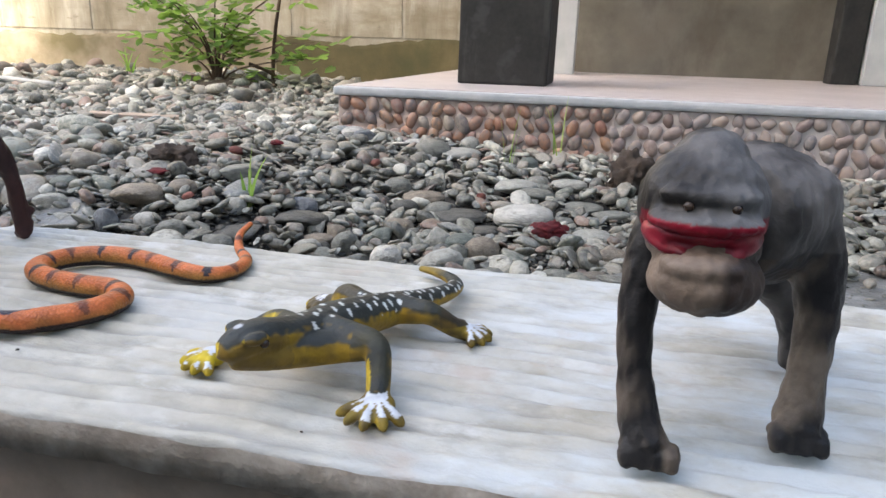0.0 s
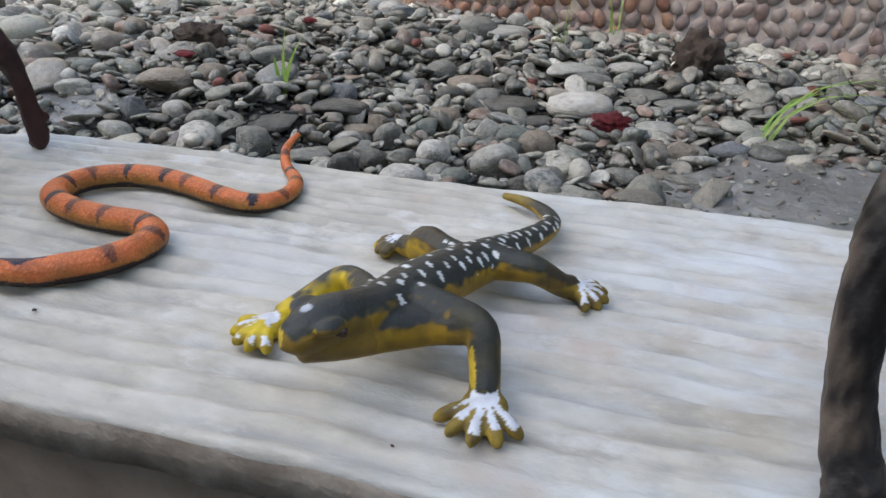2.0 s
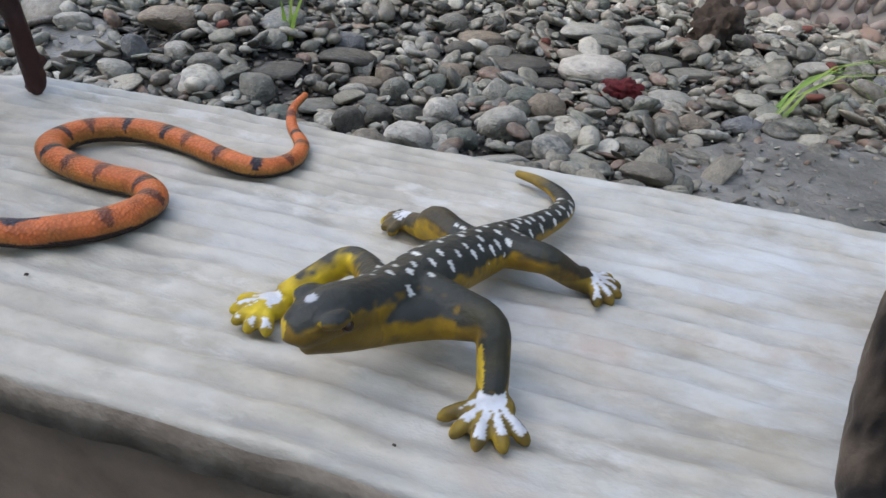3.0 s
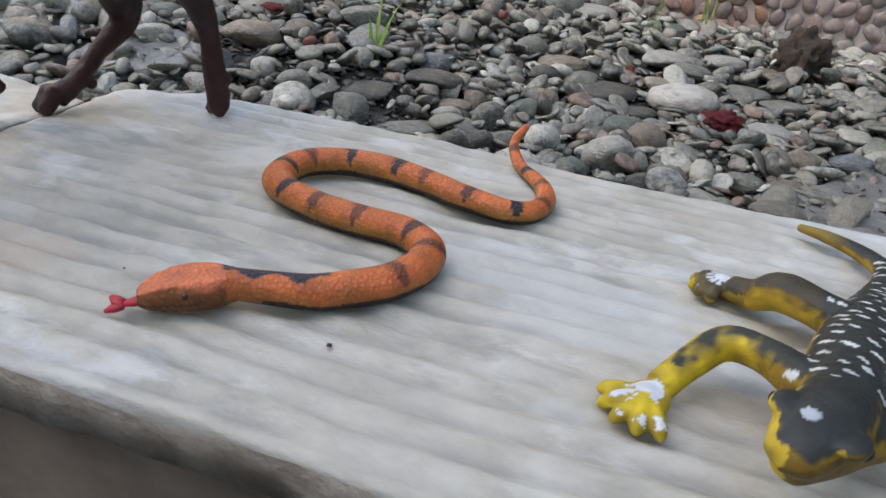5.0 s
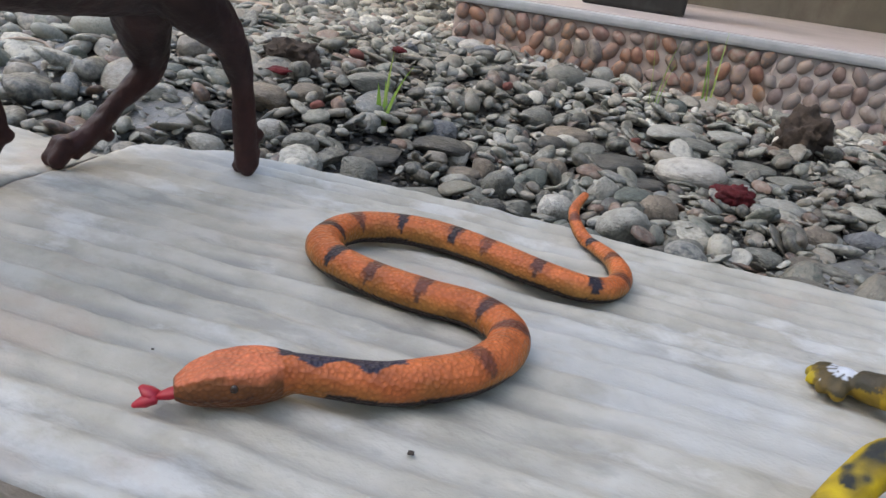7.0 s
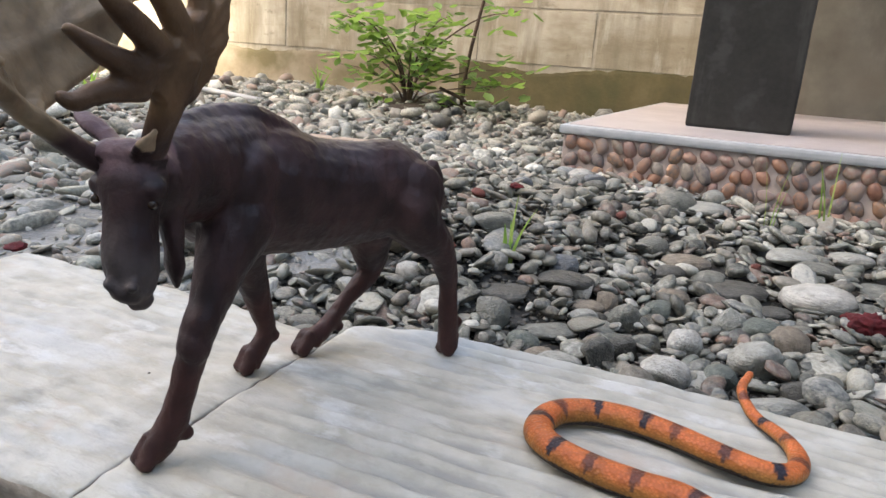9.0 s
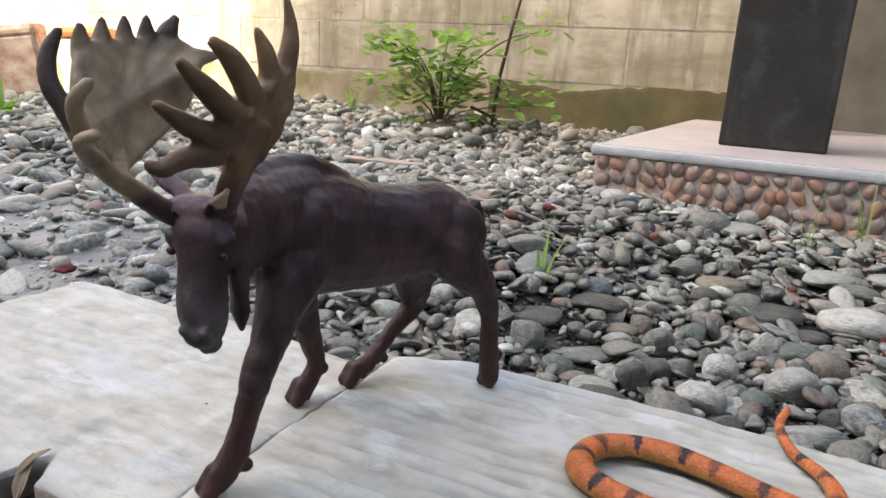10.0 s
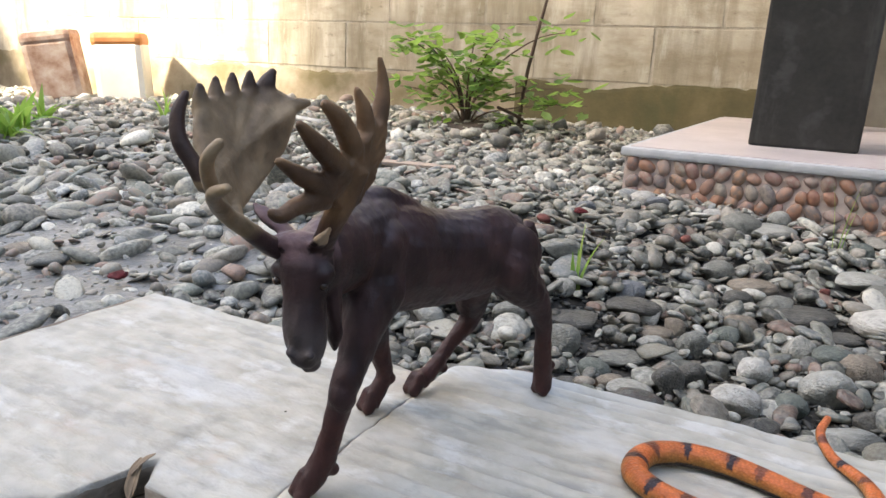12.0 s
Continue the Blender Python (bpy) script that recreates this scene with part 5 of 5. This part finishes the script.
# ---- unseen walls added behind the viewer: they shade the yard and shape the sun patch ----
bm = bmesh.new()
box(bm, -6.3, 7.0, -3.4, -3.03, -0.3, 6.75)
tagged(mesh_object("sun_block_tall", bm, M_SUN_BLOCK, False), "tall unseen wall added to keep the sun off the yard", "wall", kind="structure")
bm = bmesh.new()
box(bm, -7.1, -6.305, -3.4, -3.03, -0.3, 5.75)
tagged(mesh_object("sun_block_low", bm, M_SUN_BLOCK, False), "lower unseen wall added to shape the sun patch", "wall", kind="structure")


# ---- pieces: wall blocks, set pebbles, river stones ----
rng = np.random.default_rng(5)
bm = box(bmesh.new(), -BLOCK / 2 + 0.006, BLOCK / 2 - 0.006, 0, 0.05, 0.0035, COURSE - 0.0035, 0.002)
for v in bm.verts:
    v.co.y += 0.0006 * wobble(v.co.x, v.co.z, 0, 20)
block = bpy.data.meshes.new("block")
bm.to_mesh(block)
bm.free()
block.materials.append(M_BLOCK)
for row in range(4):
    for k in range(-8, 8):
        x = -0.51 + BLOCK * (k + 0.5 + 0.5 * (row % 2))
        if x > 0.1 + BLOCK / 2:
            continue
        ob = new("block", block)
        ob.parent = wall_back
        ob.location = (x, WALL_Y - 0.0016 + 0.0009 * float(rng.uniform(-1, 1)), 0.115 + COURSE * row)


def stone_shape(seed, sub=2):
    r = np.random.default_rng(seed)
    bm = bmesh.new()
    bmesh.ops.create_icosphere(bm, subdivisions=sub, radius=1.0)
    k = r.uniform(-1.6, 1.6, (3, 3))
    ph = r.uniform(0, 6.28, 3)
    for v in bm.verts:
        d = 1 + 0.11 * sum(math.sin(float(k[i] @ np.array(v.co)) + ph[i]) for i in range(3))
        c = v.co * d
        c *= 1 + 0.09 * wobble(v.co.x + 7 * seed, v.co.y, v.co.z, 2.3) + 0.055 * wobble(v.co.x, v.co.y + 5 * seed, v.co.z, 5) + 0.022 * wobble(v.co.x, v.co.y, v.co.z + 5 * seed, 11)
        v.co = Vector([math.copysign(abs(q) ** 0.88, q) for q in c])
    if seed % 3:   # broken faces
        for _ in range(5):
            n = Vector(r.normal(0, 1, 3)).normalized()
            h = float(r.uniform(0.55, 0.85))
            for v in bm.verts:
                over = v.co.dot(n) - h
                if over > 0:
                    v.co -= n * over * 0.9
    bm.verts.ensure_lookup_table()
    vs = np.array([v.co[:] for v in bm.verts])
    fs = np.array([[v.index for v in f.verts] for f in bm.faces])
    bm.free()
    return vs, fs


SHAPES = [stone_shape(s) for s in range(14)]
COARSE = [stone_shape(s, 1) for s in range(14)]
FINE = [stone_shape(s, 3) for s in range(14)]


def shape_mesh(name, shape, mat):
    me = bpy.data.meshes.new(name)
    me.from_pydata(shape[0].tolist(), [], shape[1].tolist())
    me.materials.append(mat)
    me.shade_smooth()
    return me


def turns(ax, ay, az):
    cx, sx, cy, sy, cz, sz = np.cos(ax), np.sin(ax), np.cos(ay), np.sin(ay), np.cos(az), np.sin(az)
    return np.stack([np.stack([cz * cy, cz * sy * sx - sz * cx, cz * sy * cx + sz * sx], -1),
                     np.stack([sz * cy, sz * sy * sx + cz * cx, sz * sy * cx - cz * sx], -1),
                     np.stack([-sy, cy * sx, cy * cx], -1)], -2)


def heap(name, shapes, mat, centre, size, ang, parent):
    """Many stones joined into one mesh."""
    n = len(centre)
    kind = rng.integers(0, len(shapes), n)
    rot = turns(*ang.T)
    vs, fs, off = [], [], 0
    for i in range(n):
        v, f = shapes[kind[i]]
        vs.append((v * size[i]) @ rot[i].T + centre[i])
        fs.append(f + off)
        off += len(v)
    vs, fs = np.concatenate(vs), np.concatenate(fs)
    me = bpy.data.meshes.new(name)
    me.vertices.add(len(vs))
    me.vertices.foreach_set("co", vs.ravel())
    me.loops.add(fs.size)
    me.loops.foreach_set("vertex_index", fs.ravel().astype(np.int32))
    me.polygons.add(len(fs))
    me.polygons.foreach_set("loop_start", np.arange(0, fs.size, 3, dtype=np.int32))
    me.update(calc_edges=True)
    me.materials.append(mat)
    me.shade_smooth()
    ob = new(name, me)
    ob.parent = parent
    return ob


def scatter(x0, x1, y0, y1, step):
    nx, ny = int((x1 - x0) / step), int((y1 - y0) / step)
    g = np.stack(np.meshgrid(np.arange(nx), np.arange(ny)), -1).reshape(-1, 2).astype(float)
    g[:, 0] += 0.5 * (g[:, 1] % 2)
    p = (g + rng.uniform(-0.42, 0.42, g.shape)) * step + (x0, y0)
    return p


def silt_bare(p):
    """Where wet silt lies bare, between 0 and 1."""
    x, y = p[:, 0], p[:, 1]
    a = np.exp(-((x - 0.42) / 0.2) ** 4 - ((y - 0.86) / 0.12) ** 4)
    b = np.exp(-((x + 0.82) / 0.32) ** 4 - ((y - 0.72) / 0.26) ** 4) * 0.66
    c = 0.7 * np.exp(-((x + 0.37) / 0.045) ** 4 - ((y - 0.86) / 0.04) ** 4)
    d = np.exp(-((x + 0.9) / 0.14) ** 4 - ((y - 2.24) / 0.08) ** 4) * 0.6
    return np.maximum(np.maximum(a, b), np.maximum(c, d))


def lay(p, mean, spread):
    """Centres, half-sizes and turns for stones on the plan points p."""
    n = len(p)
    s = mean * np.clip(np.exp(rng.normal(0, spread, n)), 0.4, 1.9)
    size = np.stack([s * rng.uniform(1.0, 1.6, n), s * rng.uniform(0.7, 1.05, n), s * np.where(rng.uniform(0, 1, n) < 0.3, rng.uniform(0.5, 0.8, n), rng.uniform(0.18, 0.42, n))], -1)
    ang = np.stack([rng.normal(0, 0.36, n), rng.normal(0, 0.36, n), rng.uniform(0, 6.28, n)], -1)
    z = ground_z(p[:, 0], p[:, 1]) + size[:, 2] * rng.uniform(0.2, 1.0, n) + rng.uniform(0, 0.013, n)
    return np.column_stack([p, z]), size, ang


def open_ground(p):
    inside = (p[:, 0] > PX0 - 0.012) & (p[:, 1] > PY0 - 0.012)
    ledge = (p[:, 1] < 0.55) & (p[:, 0] > -0.36)
    return ~(inside | ledge | (p[:, 1] > WALL_Y - 0.03))


# stones that stand out from the rest, by tone: plan, half-sizes and turn
TAKEN = []
TONED = {tone: [shape_mesh("river_stone", q, M_TONES[tone]) for q in FINE] for tone in M_TONES}


def placed_stones(tone, rows):
    for k, (x, y, rx, ry, rz, turn) in enumerate(rows):
        ob = new("river_stone", TONED[tone][(3 * k + len(tone)) % 14])
        ob.parent = ground
        TAKEN.append((x, y, max(rx, ry)))
        ob.matrix_world = pose(x, y, float(ground_z(x, y)) + rz * 0.7, 0, 0, turn + 4) @ Matrix.Diagonal((rx, ry, rz, 1))


placed_stones("grey", [(-0.143, 0.850, 0.0203, 0.0159, 0.0179, 27), (-0.214, 1.024, 0.0272, 0.0213, 0.0138, 27), (-0.035, 0.931, 0.0155, 0.0121, 0.0159, 27), (-0.096, 0.863, 0.0296, 0.0184, 0.0065, 27), (-0.007, 0.894, 0.0164, 0.0128, 0.0102, 27), (0.140, 0.869, 0.0152, 0.0118, 0.0130, 27), (0.147, 1.194, 0.0259, 0.0202, 0.0108, 27), (0.031, 1.096, 0.0229, 0.0179, 0.0126, 27), (-0.006, 0.800, 0.0148, 0.0115, 0.0047, 27), (-0.135, 0.810, 0.0093, 0.0072, 0.0078, 27), (-0.042, 1.162, 0.0196, 0.0153, 0.0144, 27), (-0.037, 1.359, 0.0299, 0.0234, 0.0187, 27), (-0.068, 1.030, 0.0161, 0.0126, 0.0078, 27), (0.207, 0.905, 0.0191, 0.0149, 0.0094, 17), (0.199, 1.099, 0.0166, 0.0129, 0.0103, 17)])
placed_stones("grey", [(0.223, 1.177, 0.0332, 0.0259, 0.0073, 17), (0.258, 1.147, 0.0287, 0.0224, 0.0069, 17), (-0.211, 0.867, 0.0174, 0.0136, 0.0121, 14), (-0.671, 0.833, 0.0221, 0.0172, 0.0104, 28), (-0.789, 0.748, 0.0238, 0.0186, 0.0125, 28), (-1.101, 0.891, 0.0233, 0.0182, 0.0167, 28), (-0.974, 0.885, 0.0265, 0.0206, 0.0109, 28), (-0.941, 0.940, 0.0254, 0.0198, 0.0113, 28)])
placed_stones("dark", [(-0.058, 0.923, 0.0113, 0.0089, 0.0101, 27), (-0.039, 0.817, 0.0146, 0.0114, 0.0184, 27), (-0.024, 0.857, 0.0140, 0.0109, 0.0130, 27), (0.041, 0.794, 0.0159, 0.0124, 0.0090, 27), (0.120, 0.854, 0.0151, 0.0118, 0.0108, 27), (-0.012, 1.087, 0.0193, 0.0150, 0.0131, 27), (-0.111, 0.978, 0.0280, 0.0218, 0.0094, 27), (-0.154, 0.903, 0.0315, 0.0225, 0.0070, 27), (-0.114, 0.788, 0.0172, 0.0116, 0.0047, 27), (0.065, 1.090, 0.0368, 0.0272, 0.0081, 27), (0.103, 1.052, 0.0211, 0.0164, 0.0055, 27), (-0.055, 1.116, 0.0161, 0.0125, 0.0080, 27), (-0.343, 0.823, 0.0144, 0.0112, 0.0084, 14), (-0.477, 0.793, 0.0185, 0.0144, 0.0111, 28)])
placed_stones("pale", [(-0.178, 0.953, 0.0140, 0.0109, 0.0119, 27), (-0.072, 0.908, 0.0154, 0.0120, 0.0111, 27), (0.086, 0.892, 0.0228, 0.0178, 0.0173, 27), (0.060, 0.976, 0.0157, 0.0123, 0.0179, 27), (0.101, 0.815, 0.0360, 0.0143, 0.0079, 27), (0.117, 1.221, 0.0373, 0.0291, 0.0121, 27), (-0.068, 0.797, 0.0183, 0.0143, 0.0084, 27), (-0.150, 0.790, 0.0071, 0.0055, 0.0135, 27), (-0.082, 1.129, 0.0143, 0.0112, 0.0068, 27), (0.003, 1.376, 0.0402, 0.0313, 0.0088, 27), (0.010, 1.432, 0.0169, 0.0132, 0.0152, 27), (0.238, 1.045, 0.0262, 0.0205, 0.0118, 17), (0.200, 1.275, 0.0287, 0.0224, 0.0105, 17), (-0.285, 0.827, 0.0181, 0.0141, 0.0123, 14), (-0.346, 0.866, 0.0136, 0.0106, 0.0089, 14)])
placed_stones("pale", [(-0.186, 0.846, 0.0101, 0.0079, 0.0115, 14), (-0.383, 0.890, 0.0187, 0.0146, 0.0124, 14), (0.406, 1.220, 0.0267, 0.0209, 0.0102, 14), (-0.603, 0.662, 0.0223, 0.0174, 0.0089, 28), (-0.766, 0.859, 0.0268, 0.0209, 0.0145, 28), (-0.731, 0.911, 0.0234, 0.0183, 0.0135, 28), (-0.526, 0.833, 0.0157, 0.0122, 0.0069, 28)])
placed_stones("tan", [(-0.251, 0.957, 0.0162, 0.0126, 0.0112, 27), (-0.077, 0.951, 0.0193, 0.0150, 0.0058, 27), (0.117, 0.965, 0.0198, 0.0155, 0.0161, 27), (0.008, 1.144, 0.0313, 0.0244, 0.0121, 27), (0.004, 1.023, 0.0191, 0.0149, 0.0134, 27), (-0.058, 0.968, 0.0144, 0.0112, 0.0147, 27), (-0.085, 0.805, 0.0138, 0.0108, 0.0078, 27), (0.157, 1.441, 0.0187, 0.0146, 0.0100, 27), (0.256, 0.982, 0.0194, 0.0151, 0.0129, 17), (0.295, 1.054, 0.0119, 0.0093, 0.0126, 17), (-0.293, 0.923, 0.0299, 0.0233, 0.0153, 14), (-0.859, 0.751, 0.0225, 0.0175, 0.0099, 28)])
placed_stones("green", [(0.058, 0.843, 0.0160, 0.0125, 0.0116, 27), (0.090, 0.974, 0.0193, 0.0151, 0.0136, 27), (-0.009, 0.980, 0.0165, 0.0129, 0.0130, 27), (-0.105, 0.823, 0.0154, 0.0120, 0.0093, 27), (0.126, 1.343, 0.0158, 0.0123, 0.0135, 27), (-0.405, 0.942, 0.0179, 0.0140, 0.0090, 14)])
placed_stones("white", [(0.025, 0.887, 0.0179, 0.0140, 0.0179, 27), (0.016, 0.819, 0.0192, 0.0150, 0.0139, 27), (-0.088, 0.974, 0.0135, 0.0105, 0.0117, 27), (-0.082, 1.411, 0.0218, 0.0170, 0.0087, 27), (-0.199, 1.417, 0.0209, 0.0163, 0.0132, 27), (0.147, 1.093, 0.0386, 0.0301, 0.0163, 17), (-0.251, 0.883, 0.0131, 0.0103, 0.0102, 14)])
placed_stones("blue", [(-0.118, 1.013, 0.0210, 0.0164, 0.0144, 27), (-0.177, 1.395, 0.0213, 0.0166, 0.0129, 27), (-0.257, 1.267, 0.0164, 0.0128, 0.0121, 27), (0.308, 1.006, 0.0207, 0.0161, 0.0107, 17), (-0.290, 0.866, 0.0148, 0.0115, 0.0162, 14), (0.481, 1.202, 0.0244, 0.0190, 0.0099, 14), (-0.621, 0.853, 0.0182, 0.0142, 0.0082, 28)])


def unclaimed(p, clear):
    """Plan points that lie clear of the stones already placed."""
    d = np.array(TAKEN)
    gap = np.hypot(p[:, None, 0] - d[None, :, 0], p[:, None, 1] - d[None, :, 1]) - d[None, :, 2]
    return gap.min(axis=1) > clear


# the stones nearest the ledge, one by one
near_meshes = [shape_mesh("river_stone", s, M_STONE) for s in FINE]
p = scatter(-0.36, 0.5, 0.7, 1.02, 0.024)
p = p[open_ground(p) & unclaimed(p, 0.004) & (silt_bare(p) < rng.uniform(0.2, 0.9, len(p)))]
centre, size, ang = lay(p, 0.0104, 0.45)
order = np.argsort(p[:, 1])[:200]
for i in order:
    ob = new("river_stone", near_meshes[int(rng.integers(0, len(near_meshes)))])
    ob.parent = ground
    ob.matrix_world = Matrix.LocRotScale(Vector(centre[i]), Euler(ang[i]), Vector(size[i]))
late = np.setdiff1d(np.arange(len(p)), order)
parts = [(centre[late], size[late], ang[late])]
chip_meshes = [shape_mesh("brick_chip", s, M_CHIP) for s in FINE[1:5]]
for k in range(8):
    x, y = float(rng.uniform(-0.5, 0.45)), float(rng.uniform(0.88, 1.4))
    ob = new("brick_chip", chip_meshes[k % 4])
    ob.parent = ground
    ob.matrix_world = pose(x, y, float(ground_z(x, y)) + 0.016, 15, 10, 40 * k) @ Matrix.Diagonal((*rng.uniform(0.005, 0.012, 2), 0.005, 1))
# small ones between them, and the rest of the yard
for x0, x1, y0, y1, step, mean, spread in ((-0.4, 0.6, 0.62, 1.1, 0.0135, 0.0056, 0.45), (-1.3, 1.1, 1.0, 1.62, 0.0178, 0.0078, 0.58), (-1.3, 1.1, 1.0, 1.62, 0.0165, 0.0056, 0.45),
                                           (-1.6, -0.34, 0.5, 1.1, 0.028, 0.0125, 0.42), (-1.6, -0.34, 0.5, 1.1, 0.017, 0.0062, 0.5), (0.5, 1.5, 0.6, 1.05, 0.026, 0.011, 0.4),
                                           (-2.4, -1.3, 1.0, 1.6, 0.023, 0.0105, 0.46), (-1.5, -0.5, 0.9, 1.35, 0.05, 0.019, 0.3), (-1.1, -0.42, 0.58, 0.95, 0.06, 0.015, 0.4)):
    p = scatter(x0, x1, y0, y1, step)
    p = p[open_ground(p) & unclaimed(p, 0.15 * mean) & (silt_bare(p) < rng.uniform(0.05, 0.9, len(p)))]
    parts.append(lay(p, mean, spread))
# grit sprinkled on the bare silt
for x0, x1, y0, y1 in ((0.2, 0.68, 0.7, 1.0), (-0.5, -0.24, 0.68, 0.92), (-1.15, -0.4, 0.5, 1.0)):
    p = scatter(x0, x1, y0, y1, 0.0125)
    p = p[open_ground(p) & (silt_bare(p) > 0.2) & (rng.uniform(0, 1, len(p)) < 0.6)]
    c, s, a = lay(p, 0.0023, 0.5)
    c[:, 2] = ground_z(p[:, 0], p[:, 1]) + 0.0095
    parts.append((c, s, a))
centre, size, ang = [np.concatenate([q[i] for q in parts]) for i in range(3)]
# left and back ground: drier, and its stronger light put into the tone
dry = (centre[:, 0] + 0.06 * np.sin(9 * centre[:, 1]) < -0.44) | (centre[:, 1] + 0.05 * np.sin(8 * centre[:, 0]) > 1.3)
yard = heap("dry_stones", SHAPES, M_DRY_LIT_STONES, centre[dry], size[dry], ang[dry], None)
tagged(yard, "dry pale grey river stones spread over the yard", "stones", kind="stuff")
yard = heap("loose_stones", SHAPES, M_STONES, centre[~dry], size[~dry], ang[~dry], None)
tagged(yard, "grey and brown rounded river stones covering the yard", "stones", kind="stuff")
# fine gravel in the gaps near the ledge, its colour darkened as shade
p = scatter(-0.42, 0.6, 0.68, 1.15, 0.0092)
p = p[open_ground(p) & (silt_bare(p) < 0.5)]
c, q, a = lay(p, 0.0034, 0.45)
c[:, 2] = ground_z(p[:, 0], p[:, 1]) + rng.uniform(0.0, 0.006, len(p))
tagged(heap("fine_gravel", COARSE, M_GRAVEL, c, q, a, None), "fine gravel between the river stones, darkened as gap shade", "gravel", kind="stuff")
# the rest of the yard, farther off
parts = []
for x0, x1, y0, y1, step, mean in ((-2.4, -0.2, 1.57, 2.8, 0.0155, 0.0074), (-2.4, -0.2, 1.57, 2.8, 0.05, 0.017), (-4.4, -2.35, 1.2, 2.8, 0.034, 0.016)):
    p = scatter(x0, x1, y0, y1, step)
    p = p[open_ground(p) & (silt_bare(p) < rng.uniform(0.05, 0.9, len(p)))]
    parts.append(lay(p, mean, 0.5))
for x0, x1, y0, y1 in ((-5.4, -4.4, -2.9, 2.8), (-4.4, -1.6, -2.9, 1.2), (-1.6, 1.5, -2.9, 0.5), (1.1, 4.1, -2.9, 1.45), (-4.4, -2.4, 1.0, 1.2)):
    p = scatter(x0, x1, y0, y1, 0.046)
    q = (p[:, 0] > -0.36) & (p[:, 0] < 0.92) & (p[:, 1] > 0.32)
    parts.append(lay(p[open_ground(p) & ~q], 0.021, 0.35))
yard = heap("outer_stones", COARSE, M_DRY_LIT_STONES, *[np.concatenate([q[i] for q in parts]) for i in range(3)], None)
tagged(yard, "grey river stones over the rest of the yard", "stones", kind="stuff")

# pebbles set in the face of the plinth
pm = [shape_mesh("pebble", s, M_PEBBLE) for s in SHAPES]
pm_cool = [shape_mesh("pebble", s, M_PEBBLE_COOL) for s in SHAPES]
rows = []
for r in range(5):
    x = PX0 + 0.004
    while x < 2.0:
        a, b, tilt = float(rng.uniform(0.0138, 0.0178)), float(rng.uniform(0.0102, 0.0124)), float(rng.choice((-1, 1)) * rng.uniform(0.5, 1.57))
        half = math.hypot(a * math.cos(tilt), b * math.sin(tilt))
        rows.append((x + half, PTOP - 0.0305 - 0.0248 * r + float(rng.uniform(-0.0035, 0.0035)), a, b, tilt))
        x += 2 * half * 0.98 + float(rng.uniform(-0.0006, 0.0018))
rows.sort(key=lambda q: abs(q[0] - 0.3))
far = []
for i, (x, z, a, b, tilt) in enumerate(rows):
    size = Vector((a, 0.009, b))
    if i < 300:
        ob = new("pebble", (pm if x < 0.25 else pm_cool)[int(rng.integers(0, len(pm)))])
        ob.parent = plinth
        ob.matrix_world = Matrix.LocRotScale((x, PY0 + 0.0005, z), Euler((0, tilt, 0)), size)
    else:
        far.append(((x, PY0 + 0.0005, z), size[:], (0, tilt, 0)))
rest = heap("set_pebbles", SHAPES, M_PEBBLES, np.array([f[0] for f in far]), np.array([f[1] for f in far]), np.array([f[2] for f in far]), plinth)
rest["kind"] = "stuff"
